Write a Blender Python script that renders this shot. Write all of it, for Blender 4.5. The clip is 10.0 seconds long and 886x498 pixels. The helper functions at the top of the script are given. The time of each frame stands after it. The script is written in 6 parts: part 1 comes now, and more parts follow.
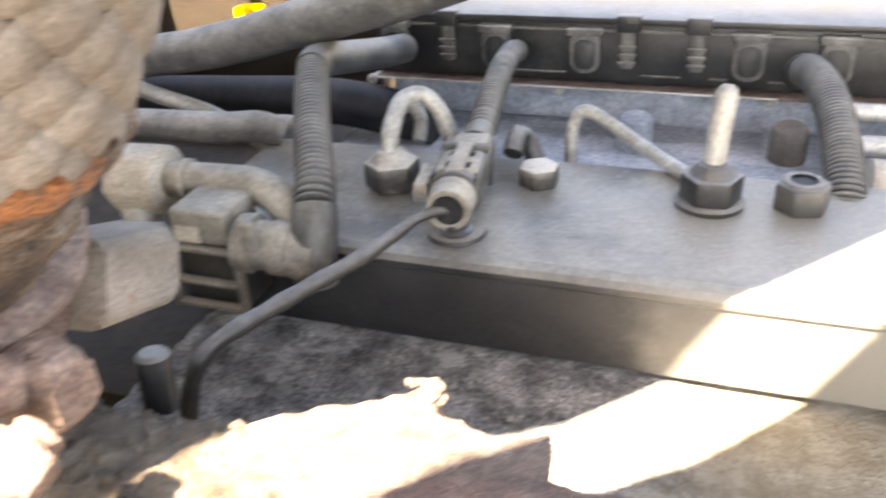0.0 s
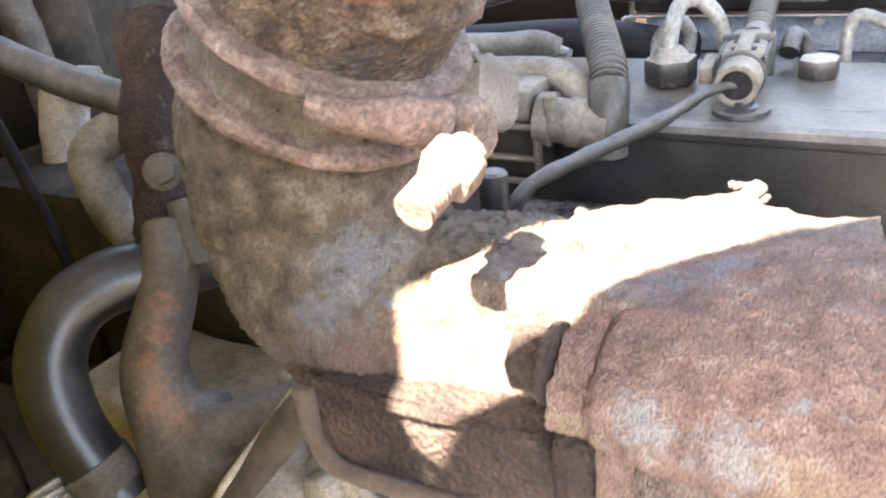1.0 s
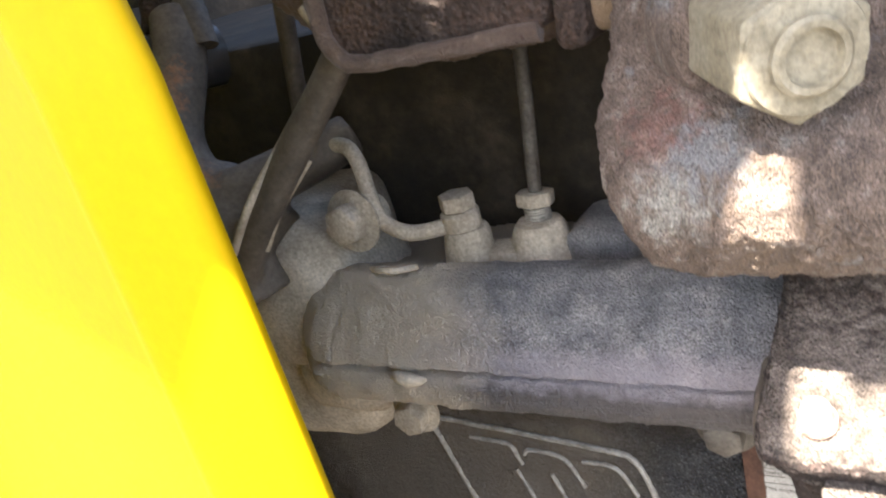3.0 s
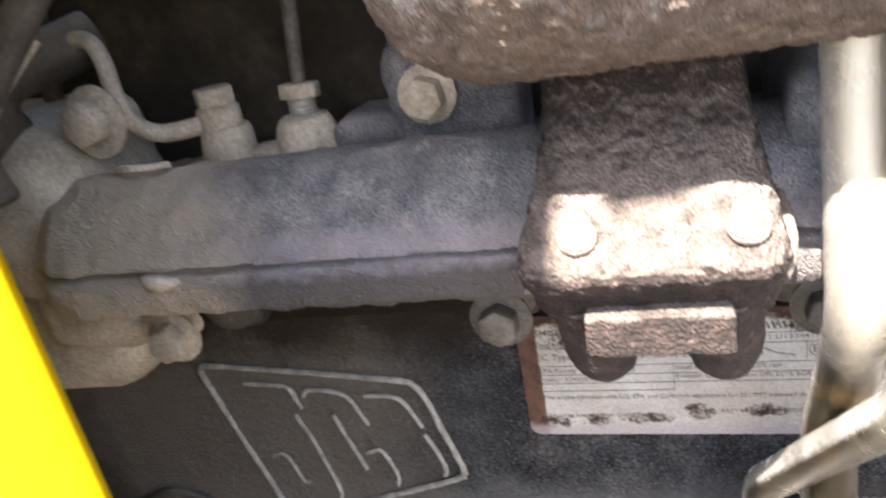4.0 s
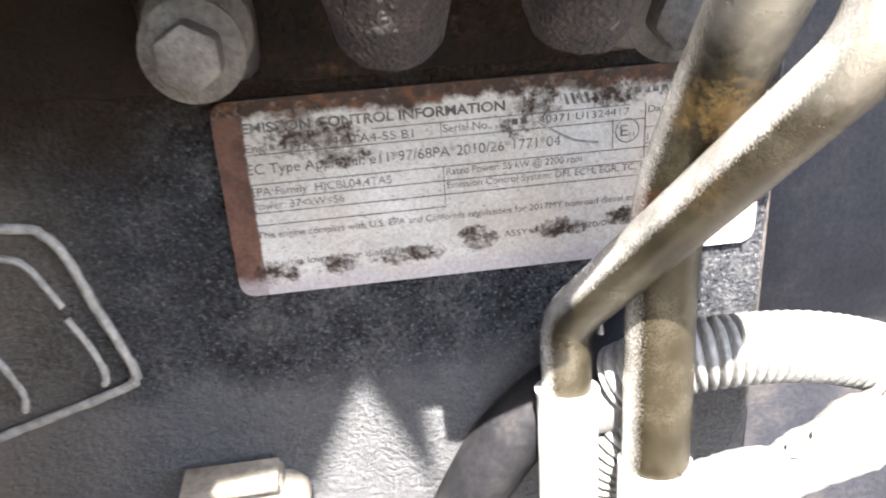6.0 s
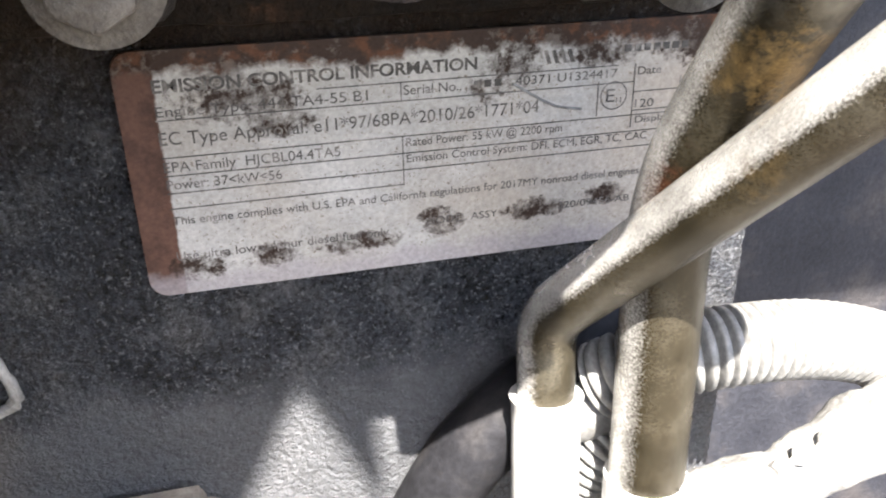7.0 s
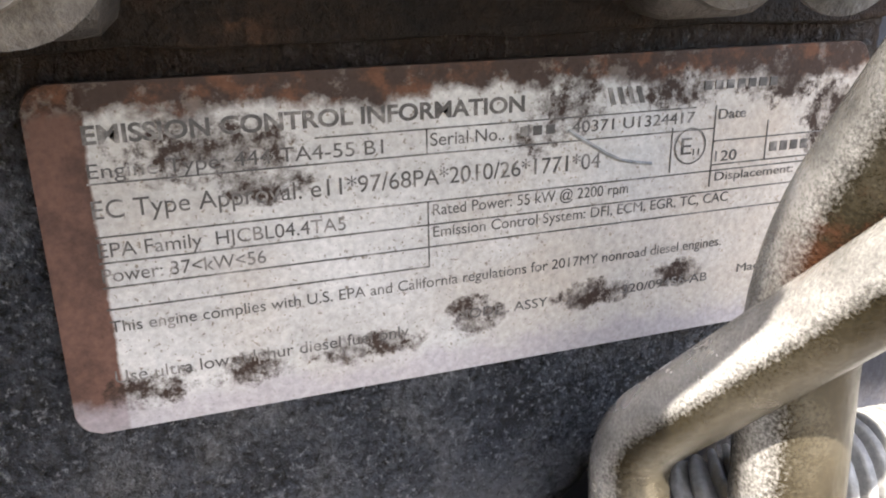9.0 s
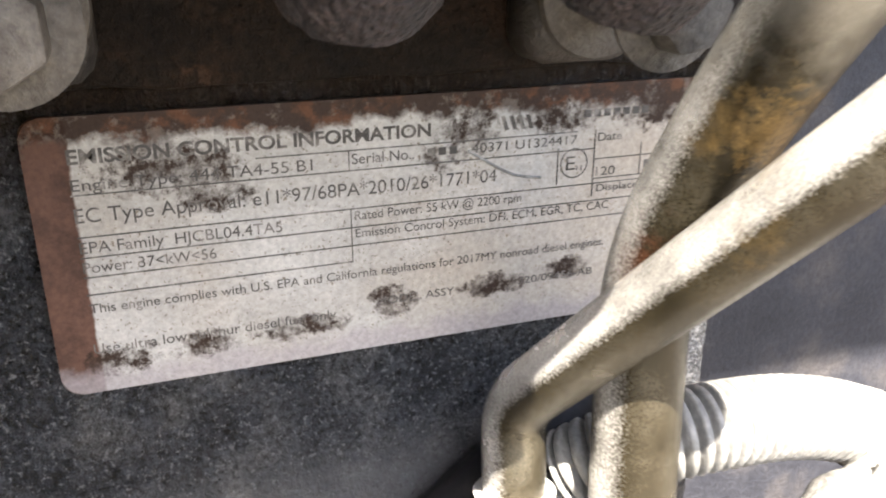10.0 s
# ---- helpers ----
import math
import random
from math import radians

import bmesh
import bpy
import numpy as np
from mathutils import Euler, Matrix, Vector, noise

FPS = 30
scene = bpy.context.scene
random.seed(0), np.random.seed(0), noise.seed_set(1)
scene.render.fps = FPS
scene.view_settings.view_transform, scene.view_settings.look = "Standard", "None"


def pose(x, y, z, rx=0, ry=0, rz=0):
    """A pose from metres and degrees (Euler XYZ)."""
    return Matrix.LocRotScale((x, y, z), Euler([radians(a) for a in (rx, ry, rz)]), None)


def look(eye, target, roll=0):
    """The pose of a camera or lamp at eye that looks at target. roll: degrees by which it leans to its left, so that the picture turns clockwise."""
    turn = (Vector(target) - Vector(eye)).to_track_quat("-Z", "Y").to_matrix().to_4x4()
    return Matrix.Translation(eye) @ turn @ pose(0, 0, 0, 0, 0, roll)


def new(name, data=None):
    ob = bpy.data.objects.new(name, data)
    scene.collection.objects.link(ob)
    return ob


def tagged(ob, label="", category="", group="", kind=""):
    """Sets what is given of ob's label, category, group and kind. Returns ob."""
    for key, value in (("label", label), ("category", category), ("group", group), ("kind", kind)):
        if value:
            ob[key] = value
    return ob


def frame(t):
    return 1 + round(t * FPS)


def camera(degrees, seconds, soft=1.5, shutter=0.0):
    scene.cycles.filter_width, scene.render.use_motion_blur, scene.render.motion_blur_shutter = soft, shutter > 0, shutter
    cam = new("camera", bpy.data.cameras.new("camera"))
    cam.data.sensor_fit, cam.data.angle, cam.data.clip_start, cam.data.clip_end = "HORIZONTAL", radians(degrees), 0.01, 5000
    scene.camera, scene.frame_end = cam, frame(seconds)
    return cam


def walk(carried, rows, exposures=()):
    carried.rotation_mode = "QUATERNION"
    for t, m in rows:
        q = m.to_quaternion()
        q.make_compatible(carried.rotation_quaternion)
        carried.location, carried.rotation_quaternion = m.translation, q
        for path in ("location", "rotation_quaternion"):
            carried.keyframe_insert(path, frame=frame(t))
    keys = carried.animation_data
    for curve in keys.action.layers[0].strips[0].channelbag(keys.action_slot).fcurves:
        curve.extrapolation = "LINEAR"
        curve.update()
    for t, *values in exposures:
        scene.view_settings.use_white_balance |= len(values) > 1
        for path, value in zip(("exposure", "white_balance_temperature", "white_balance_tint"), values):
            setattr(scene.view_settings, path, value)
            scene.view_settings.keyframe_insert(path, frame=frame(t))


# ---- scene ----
cam = camera(56.8, 10.0, soft=1.9, shutter=0.3)
PATH = [
    (0, (0.067, -0.136, 1.403), (-0.522, 1.489, 0.396), -3.4),
    (0.5, (0.05, -0.17, 1.392), (-0.846, 1.334, 0.426), -7.3),
    (1, (0.051, -0.201, 1.372), (-0.949, 1.272, 0.46), -8.3),
    (1.5, (0.06, -0.225, 1.348), (-0.979, 1.25, 0.484), -9.6),
    (2, (0.072, -0.249, 1.318), (-1.045, 1.195, 0.501), -12.6),
    (2.2, (0.078, -0.255, 1.305), (-1.064, 1.185, 0.518), -13.1),
    (3.3, (0.065, -0.284, 1.245), (-0.868, 1.328, 0.515), -15.8),
    (3.5, (0.065, -0.291, 1.238), (-0.772, 1.371, 0.506), -14.9),
    (4, (0.069, -0.275, 1.201), (-0.519, 1.485, 0.455), -11.1),
    (4.5, (0.067, -0.265, 1.159), (-0.378, 1.54, 0.422), -8.3),
    (5, (0.053, -0.257, 1.135), (-0.314, 1.57, 0.409), -7.9),
    (5.5, (0.041, -0.24, 1.12), (-0.086, 1.605, 0.357), -6.8),
    (5.7, (0.039, -0.229, 1.109), (0.039, 1.616, 0.338), -5.6),
    (6.8, (0.022, -0.172, 1.092), (0.523, 1.546, 0.199), -0.7),
    (7, (0.022, -0.172, 1.089), (0.48, 1.566, 0.212), -0.7),
    (7.5, (0.014, -0.167, 1.081), (0.43, 1.605, 0.254), -1.3),
    (8, (0.008, -0.15, 1.078), (0.466, 1.63, 0.29), -1.1),
    (8.5, (0.015, -0.125, 1.066), (0.599, 1.648, 0.349), -0.4),
    (9, (0.017, -0.125, 1.069), (0.644, 1.657, 0.411), -0.8),
    (9.5, (0.018, -0.132, 1.071), (0.669, 1.639, 0.409), -0.4),
    (10, (0.021, -0.156, 1.083), (0.667, 1.6, 0.376), 0.1),
]
EXPOSURES = [(0.0, 4.22, 8400, 15), (0.5, 4.34, 8000, 16), (1.0, 4.54, 7700, 14), (1.5, 4.54, 7300, 6), (2.0, 4.36, 6900, 0), (3.5, 3.14, 7000, 15), (4.5, 3.14, 6600, 15), (5.5, 3.46, 6500, 13), (7.0, 3.04, 6450, 12), (7.5, 3.12, 6450, 12), (8.5, 3.24, 6550, 13), (9.5, 3.28, 6700, 13), (10.0, 3.24, 6850, 12)]
walk(cam, [(t, look(eye, target, roll)) for t, eye, target, roll in PATH], EXPOSURES)

# ---- world, sun, exposure ----
SUN_TO = Vector((0.07, 0.65, -1.0)).normalized()      # the way the sunlight travels
sun_data = bpy.data.lights.new("sun", "SUN")
sun_data.energy, sun_data.angle, sun_data.color = 5.0, radians(0.5), (1.0, 0.95, 0.87)
sun = new("sun", sun_data)
sun.matrix_world = Matrix.Translation((-0.5, -3.0, 5.0)) @ SUN_TO.to_track_quat("-Z", "Y").to_matrix().to_4x4()
world = bpy.data.worlds.new("sky")
scene.world = world
world.use_nodes = True
sky = world.node_tree.nodes.new("ShaderNodeTexSky")
sky.sky_type, sky.sun_disc = "NISHITA", False
sky.dust_density, sky.ozone_density = 2.0, 0.9
sky.sun_elevation = math.asin(-SUN_TO.z)
sky.sun_rotation = math.atan2(-SUN_TO.x, -SUN_TO.y)
world.node_tree.links.new(sky.outputs[0], world.node_tree.nodes["Background"].inputs[0])
world.node_tree.nodes["Background"].inputs[1].default_value = 0.088


# ---- materials ----
def surf(name, colours, scale=60.0, rough=0.6, metal=0.0, bump=0.3, grain=400.0, spots=None, spot_scale=30.0, spot_at=0.6,
         dust=None, dust_amount=0.0, dust_from=-0.2, vary=0.0, coat=0.0, rough_vary=0.15, stretch=(1, 1, 1), grit=0.34, relief=0.0012, pebble=None, spec=0.5, coat_rough=0.1, sides=(), patches=(), dust_to=0.9, dust_fuzz=0.0, dust_or_sun_side=(0, 0, 1)):
    """A worn surface: broad colour changes, fine grain, spots of another colour, dust (or painted sun) on what faces up
    or a given way, relief.
    """
    m = bpy.data.materials.new(name)
    m.use_nodes = True
    nt = m.node_tree
    N, L = nt.nodes.new, nt.links.new
    b = nt.nodes["Principled BSDF"]
    co = N("ShaderNodeTexCoord").outputs["Object"]
    if stretch != (1, 1, 1):
        mp = N("ShaderNodeMapping")
        mp.inputs["Scale"].default_value = stretch
        L(co, mp.inputs["Vector"])
        co = mp.outputs[0]
    if vary:
        inf = N("ShaderNodeObjectInfo")
        ad = N("ShaderNodeVectorMath")
        sc = N("ShaderNodeVectorMath")
        sc.operation = "SCALE"
        sc.inputs[0].default_value = (7.1, 3.3, 5.7)
        L(inf.outputs["Random"], sc.inputs["Scale"])
        L(co, ad.inputs[0])
        L(sc.outputs[0], ad.inputs[1])
        co = ad.outputs[0]

    def noise_tex(s, detail=6.0, rgh=0.6):
        n = N("ShaderNodeTexNoise")
        n.inputs["Scale"].default_value, n.inputs["Detail"].default_value, n.inputs["Roughness"].default_value = s, detail, rgh
        L(co, n.inputs["Vector"])
        return n.outputs["Fac"]

    broad, fine = noise_tex(scale), noise_tex(grain, 4.0, 0.7)
    ramp = N("ShaderNodeValToRGB")
    els = ramp.color_ramp.elements
    k = len(colours)
    for i, c in enumerate(colours):
        p = 0.32 + 0.36 * i / max(1, k - 1)
        e = els[i] if i < 2 else els.new(p)
        e.position, e.color = p, (*c, 1)
    L(broad, ramp.inputs[0])
    mixg = N("ShaderNodeMix")
    mixg.data_type, mixg.blend_type = "RGBA", "MULTIPLY"
    mixg.inputs[0].default_value = 1.0
    gr = N("ShaderNodeMapRange")
    gr.inputs[1].default_value, gr.inputs[2].default_value, gr.inputs[3].default_value, gr.inputs[4].default_value = 0.3, 0.7, 1.0 - grit, 1.0 + grit * 0.9
    L(fine, gr.inputs[0])
    L(ramp.outputs[0], mixg.inputs[6])
    L(gr.outputs[0], mixg.inputs[7])
    col = mixg.outputs[2]
    if spots:
        sp = noise_tex(spot_scale, 8.0, 0.65)
        mr = N("ShaderNodeMapRange")
        mr.inputs[1].default_value, mr.inputs[2].default_value = spot_at - 0.03, spot_at + 0.05
        L(sp, mr.inputs[0])
        mx = N("ShaderNodeMix")
        mx.data_type = "RGBA"
        L(mr.outputs[0], mx.inputs[0])
        L(col, mx.inputs[6])
        mx.inputs[7].default_value = (*spots, 1)
        col = mx.outputs[2]
    # Tints along one axis; some of them hold shade or light.
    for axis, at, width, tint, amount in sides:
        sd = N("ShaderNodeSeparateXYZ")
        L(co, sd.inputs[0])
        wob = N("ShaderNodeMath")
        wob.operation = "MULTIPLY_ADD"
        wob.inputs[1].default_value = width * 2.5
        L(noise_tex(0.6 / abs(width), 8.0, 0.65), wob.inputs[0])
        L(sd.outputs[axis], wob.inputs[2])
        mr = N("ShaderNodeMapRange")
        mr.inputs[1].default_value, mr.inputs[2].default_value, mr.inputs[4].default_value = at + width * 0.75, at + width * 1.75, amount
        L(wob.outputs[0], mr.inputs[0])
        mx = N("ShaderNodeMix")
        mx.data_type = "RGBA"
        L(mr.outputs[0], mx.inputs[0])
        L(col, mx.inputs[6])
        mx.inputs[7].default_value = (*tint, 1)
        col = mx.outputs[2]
    for at, reach, tint, amount in patches:
        away = N("ShaderNodeVectorMath")
        away.operation = "DISTANCE"
        L(N("ShaderNodeTexCoord").outputs["Object"], away.inputs[0])
        away.inputs[1].default_value = at
        wob = N("ShaderNodeMath")
        wob.operation = "MULTIPLY_ADD"
        wob.inputs[1].default_value = reach * 5.0
        L(noise_tex(2.2 / reach, 9.0, 0.75), wob.inputs[0])
        L(away.outputs["Value"], wob.inputs[2])
        mr = N("ShaderNodeMapRange")
        mr.inputs[1].default_value, mr.inputs[2].default_value, mr.inputs[3].default_value, mr.inputs[4].default_value = reach * 2.8, reach * 3.7, amount, 0.0
        L(wob.outputs[0], mr.inputs[0])
        mx = N("ShaderNodeMix")
        mx.data_type = "RGBA"
        L(mr.outputs[0], mx.inputs[0])
        L(col, mx.inputs[6])
        pg = N("ShaderNodeMix")
        pg.data_type, pg.blend_type = "RGBA", "MULTIPLY"
        pg.inputs[0].default_value = 0.8
        pg.inputs[6].default_value = (*tint, 1)
        L(gr.outputs[0], pg.inputs[7])
        L(pg.outputs[2], mx.inputs[7])
        col = mx.outputs[2]
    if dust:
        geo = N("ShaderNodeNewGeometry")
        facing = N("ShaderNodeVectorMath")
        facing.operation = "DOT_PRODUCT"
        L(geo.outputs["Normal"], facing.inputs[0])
        facing.inputs[1].default_value = dust_or_sun_side
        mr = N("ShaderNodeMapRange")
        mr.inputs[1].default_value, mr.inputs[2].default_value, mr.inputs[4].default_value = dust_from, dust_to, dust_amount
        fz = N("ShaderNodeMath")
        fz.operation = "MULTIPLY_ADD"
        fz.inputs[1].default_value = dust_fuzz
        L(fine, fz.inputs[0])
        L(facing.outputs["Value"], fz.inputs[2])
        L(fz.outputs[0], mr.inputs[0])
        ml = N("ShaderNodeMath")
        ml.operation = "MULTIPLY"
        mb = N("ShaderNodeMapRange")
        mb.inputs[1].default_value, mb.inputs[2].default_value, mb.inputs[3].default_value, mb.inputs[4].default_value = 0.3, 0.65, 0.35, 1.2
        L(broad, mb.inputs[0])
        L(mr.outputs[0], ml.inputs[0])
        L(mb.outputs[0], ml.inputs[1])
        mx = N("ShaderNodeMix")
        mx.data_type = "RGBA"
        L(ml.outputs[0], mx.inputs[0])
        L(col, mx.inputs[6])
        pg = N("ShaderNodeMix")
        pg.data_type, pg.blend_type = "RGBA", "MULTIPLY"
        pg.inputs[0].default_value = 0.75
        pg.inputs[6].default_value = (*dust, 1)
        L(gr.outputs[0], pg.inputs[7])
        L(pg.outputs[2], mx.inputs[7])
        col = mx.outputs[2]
    L(col, b.inputs["Base Color"])
    b.inputs["Metallic"].default_value = metal
    rr = N("ShaderNodeMapRange")
    rr.inputs[3].default_value, rr.inputs[4].default_value = max(0.03, rough - rough_vary), min(1.0, rough + rough_vary)
    L(broad, rr.inputs[0])
    L(rr.outputs[0], b.inputs["Roughness"])
    b.inputs["Coat Weight"].default_value = coat
    b.inputs["Coat Roughness"].default_value = coat_rough
    b.inputs["Specular IOR Level"].default_value = spec
    if bump:
        bp = N("ShaderNodeBump")
        bp.inputs["Strength"].default_value, bp.inputs["Distance"].default_value = bump, relief
        ad = N("ShaderNodeMath")
        ad.operation = "ADD"
        L(broad, ad.inputs[0])
        L(fine, ad.inputs[1])
        height = ad.outputs[0]
        if pebble:
            vo = N("ShaderNodeTexVoronoi")
            vo.feature = "SMOOTH_F1"
            vo.inputs["Scale"].default_value = pebble[0]
            L(co, vo.inputs["Vector"])
            ma = N("ShaderNodeMath")
            ma.operation = "MULTIPLY_ADD"
            ma.inputs[1].default_value = -pebble[1]
            L(vo.outputs["Distance"], ma.inputs[0])
            L(height, ma.inputs[2])
            height = ma.outputs[0]
        L(height, bp.inputs["Height"])
        L(bp.outputs[0], b.inputs["Normal"])
    return m


M_RUST = surf("rusty_cast_iron", [(0.100, 0.074, 0.058), (0.165, 0.122, 0.099), (0.215, 0.161, 0.133), (0.300, 0.264, 0.232)], 170, 0.6, 0.0, 1.0, 1700,
              (0.31, 0.305, 0.305), 60, 0.64, grit=0.8, relief=0.0015, pebble=(1700, 0.8), stretch=(1.25, 1.25, 0.7),
              patches=(((0.0227, -0.100, 1.2343), 0.007, (0.30, 0.32, 0.345), 0.6), ((0.0216, -0.1208, 1.1928), 0.008, (0.36, 0.345, 0.31), 0.75), ((0.0292, -0.1159, 1.2023), 0.009, (0.27, 0.28, 0.30), 0.7),
                       ((0.0196, -0.1111, 1.2074), 0.008, (0.25, 0.13, 0.11), 0.7), ((0.012, -0.084, 1.236), 0.006, (0.24, 0.12, 0.085), 0.7), ((0.040, -0.118, 1.172), 0.014, (0.20, 0.135, 0.085), 0.6)))
M_ELBOW = surf("scaled_brown_iron", [(0.055, 0.040, 0.028), (0.115, 0.086, 0.059), (0.175, 0.134, 0.094), (0.280, 0.240, 0.192)], 130, 0.32, 0.0, 1.0, 1100,
               (0.22, 0.20, 0.17), 260, 0.66, grit=0.55, relief=0.0026, spec=0.9, sides=((2, 1.262, -0.008, (0.200, 0.128, 0.112), 0.5),),
               patches=(((-0.0690, -0.0630, 1.2780), 0.0115, (0.24, 0.265, 0.305), 0.7), ((-0.0749, -0.0725, 1.2673), 0.008, (0.25, 0.28, 0.33), 0.6), ((-0.0660, -0.0735, 1.2590), 0.009, (0.235, 0.140, 0.122), 0.7)))
# Up-facing dust also paints the sunlit top; the dark base paints the shaded front.
M_FOOT = surf("dusty_sunlit_top_rusty_iron", [(0.017, 0.011, 0.010), (0.040, 0.025, 0.022), (0.082, 0.054, 0.046)], 150, 0.72, 0.0, 1.0, 1700,
              (0.150, 0.118, 0.108), 300, 0.64, dust=(0.28, 0.230, 0.198), dust_amount=1.0, dust_from=0.42, dust_fuzz=0.3, dust_to=0.95, grit=1.0, relief=0.0022, pebble=(1100, 1.5))
M_BAND = surf("flaking_rust_band", [(0.040, 0.026, 0.019), (0.105, 0.068, 0.044), (0.185, 0.122, 0.080), (0.280, 0.225, 0.180)], 110, 0.55, 0.0, 1.0, 900,
              (0.33, 0.27, 0.21), 120, 0.66, grit=0.8, relief=0.003, pebble=(420, 1.2), stretch=(1, 1, 1.6),
              patches=(((-0.0317, -0.0535, 1.3488), 0.009, (0.52, 0.19, 0.060), 0.85), ((-0.0250, -0.0420, 1.3480), 0.008, (0.50, 0.17, 0.055), 0.8), ((-0.0764, -0.0729, 1.3553), 0.012, (0.33, 0.180, 0.075), 0.65),
                       ((-0.0475, -0.0639, 1.3495), 0.008, (0.42, 0.155, 0.090), 0.7), ((-0.0506, -0.0743, 1.3587), 0.008, (0.46, 0.40, 0.37), 0.7), ((-0.0580, -0.0600, 1.3280), 0.008, (0.055, 0.052, 0.052), 0.8)))
M_WRAP = surf("grey_woven_wrap", [(0.135, 0.114, 0.095), (0.205, 0.178, 0.153), (0.285, 0.255, 0.225)], 40, 0.8, 0.0, 0.5, 900,
              (0.20, 0.115, 0.07), 40, 0.66, grit=0.4)
M_CLAMP = surf("rusty_clamp_steel", [(0.105, 0.068, 0.054), (0.175, 0.120, 0.098), (0.260, 0.195, 0.165)], 110, 0.7, 0.1, 0.8, 700, (0.33, 0.27, 0.22), 70, 0.66, grit=0.6, relief=0.0015)
M_BLOCK = surf("dusty_black_block_paint", [(0.022, 0.021, 0.021), (0.038, 0.034, 0.031), (0.070, 0.058, 0.048)], 22, 0.5, 0.0, 0.8, 330,
               (0.14, 0.11, 0.08), 160, 0.70, grit=0.5)
# Paler towards the bottom, browner towards the left.
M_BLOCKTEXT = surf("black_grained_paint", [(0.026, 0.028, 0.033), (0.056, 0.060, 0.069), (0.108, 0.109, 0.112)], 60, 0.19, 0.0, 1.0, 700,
                   # spots: pale specks painted in for the glints on the grain.
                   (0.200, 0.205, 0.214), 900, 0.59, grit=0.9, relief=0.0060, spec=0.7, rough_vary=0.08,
                   # sides: shade under the ledge casting and at the far left, put in colour.
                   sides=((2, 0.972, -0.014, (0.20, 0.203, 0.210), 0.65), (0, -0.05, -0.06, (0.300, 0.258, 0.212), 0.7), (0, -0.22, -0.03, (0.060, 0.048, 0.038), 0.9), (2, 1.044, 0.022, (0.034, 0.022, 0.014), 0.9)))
M_REAR = surf("blue_black_casting", [(0.014, 0.015, 0.020), (0.024, 0.025, 0.031), (0.050, 0.046, 0.046)], 28, 0.55, 0.0, 0.5, 400, spec=0.25)
M_NUT = surf("tan_dusted_steel", [(0.165, 0.140, 0.095), (0.235, 0.206, 0.147), (0.310, 0.280, 0.215)], 80, 0.6, 0.1, 0.4, 600)
# Near-black brown: rust stain plus the shade under the casting, put in the colour.
M_BROWNWALL = surf("brown_stained_shaded_wall", [(0.006, 0.0042, 0.003), (0.012, 0.0078, 0.005), (0.028, 0.0155, 0.009)], 60, 0.65, 0.0, 0.9, 520,
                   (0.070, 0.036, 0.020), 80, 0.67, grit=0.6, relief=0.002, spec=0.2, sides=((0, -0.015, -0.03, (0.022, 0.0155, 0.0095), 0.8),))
M_SOOT = surf("sooty_rusty_iron", [(0.022, 0.015, 0.013), (0.054, 0.034, 0.027), (0.125, 0.074, 0.053)], 40, 0.75, 0.0, 1.0, 1000,
              (0.20, 0.17, 0.155), 60, 0.64, grit=0.6, relief=0.0026, pebble=(600, 1.4))
M_CONDUIT = surf("dark_ribbed_conduit", [(0.026, 0.026, 0.026), (0.044, 0.043, 0.041), (0.080, 0.076, 0.070)], 70, 0.48, 0.0, 0.2, 500,
                 dust=(0.27, 0.245, 0.21), dust_amount=0.4, vary=1.0)
M_CREST = surf("worn_bright_crest", [(0.20, 0.19, 0.175), (0.30, 0.285, 0.26), (0.40, 0.385, 0.36)], 120, 0.5, 0.0, 0.3, 500)
M_LEDGE = surf("dusty_shade_tinted_casting", [(0.110, 0.115, 0.132), (0.240, 0.240, 0.258), (0.410, 0.392, 0.400)], 75, 0.36, 0.0, 1.0, 1500,
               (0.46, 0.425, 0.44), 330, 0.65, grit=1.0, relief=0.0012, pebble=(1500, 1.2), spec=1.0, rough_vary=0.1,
               # sides paint the lit front edge and shaded lower lip; left end dusty.
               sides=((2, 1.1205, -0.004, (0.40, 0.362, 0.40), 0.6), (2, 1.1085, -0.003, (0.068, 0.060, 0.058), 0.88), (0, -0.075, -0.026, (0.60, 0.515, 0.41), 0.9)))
M_DUSTY = surf("mud_dusted_metal", [(0.290, 0.246, 0.192), (0.430, 0.376, 0.304), (0.560, 0.502, 0.420)], 48, 0.9, 0.0, 0.35, 700, grit=0.35, relief=0.0008)
M_DARKIRON = surf("dark_dirty_iron", [(0.050, 0.042, 0.035), (0.085, 0.072, 0.060), (0.140, 0.120, 0.100)], 45, 0.66, 0.0, 0.5, 400,
                  dust=(0.25, 0.21, 0.175), dust_amount=0.42, relief=0.0008,
                  patches=(((-0.1945, -0.0340, 1.2250), 0.0065, (0.27, 0.115, 0.048), 0.85), ((-0.1940, -0.0410, 1.2150), 0.0062, (0.27, 0.115, 0.048), 0.85), ((-0.1945, -0.0480, 1.2040), 0.0060, (0.27, 0.115, 0.048), 0.8),
                           ((-0.1900, -0.0520, 1.1930), 0.0085, (0.30, 0.128, 0.052), 0.85), ((-0.1800, -0.0530, 1.1880), 0.0075, (0.30, 0.128, 0.052), 0.8)))
M_HEAD = surf("mottled_grey_casting", [(0.090, 0.090, 0.093), (0.330, 0.326, 0.322), (0.640, 0.634, 0.622)], 80, 0.7, 0.0, 1.0, 600,
              (0.58, 0.57, 0.56), 60, 0.60, grit=0.7, relief=0.0035, sides=((0, 0.060, 0.04, (0.34, 0.285, 0.185), 0.65),))
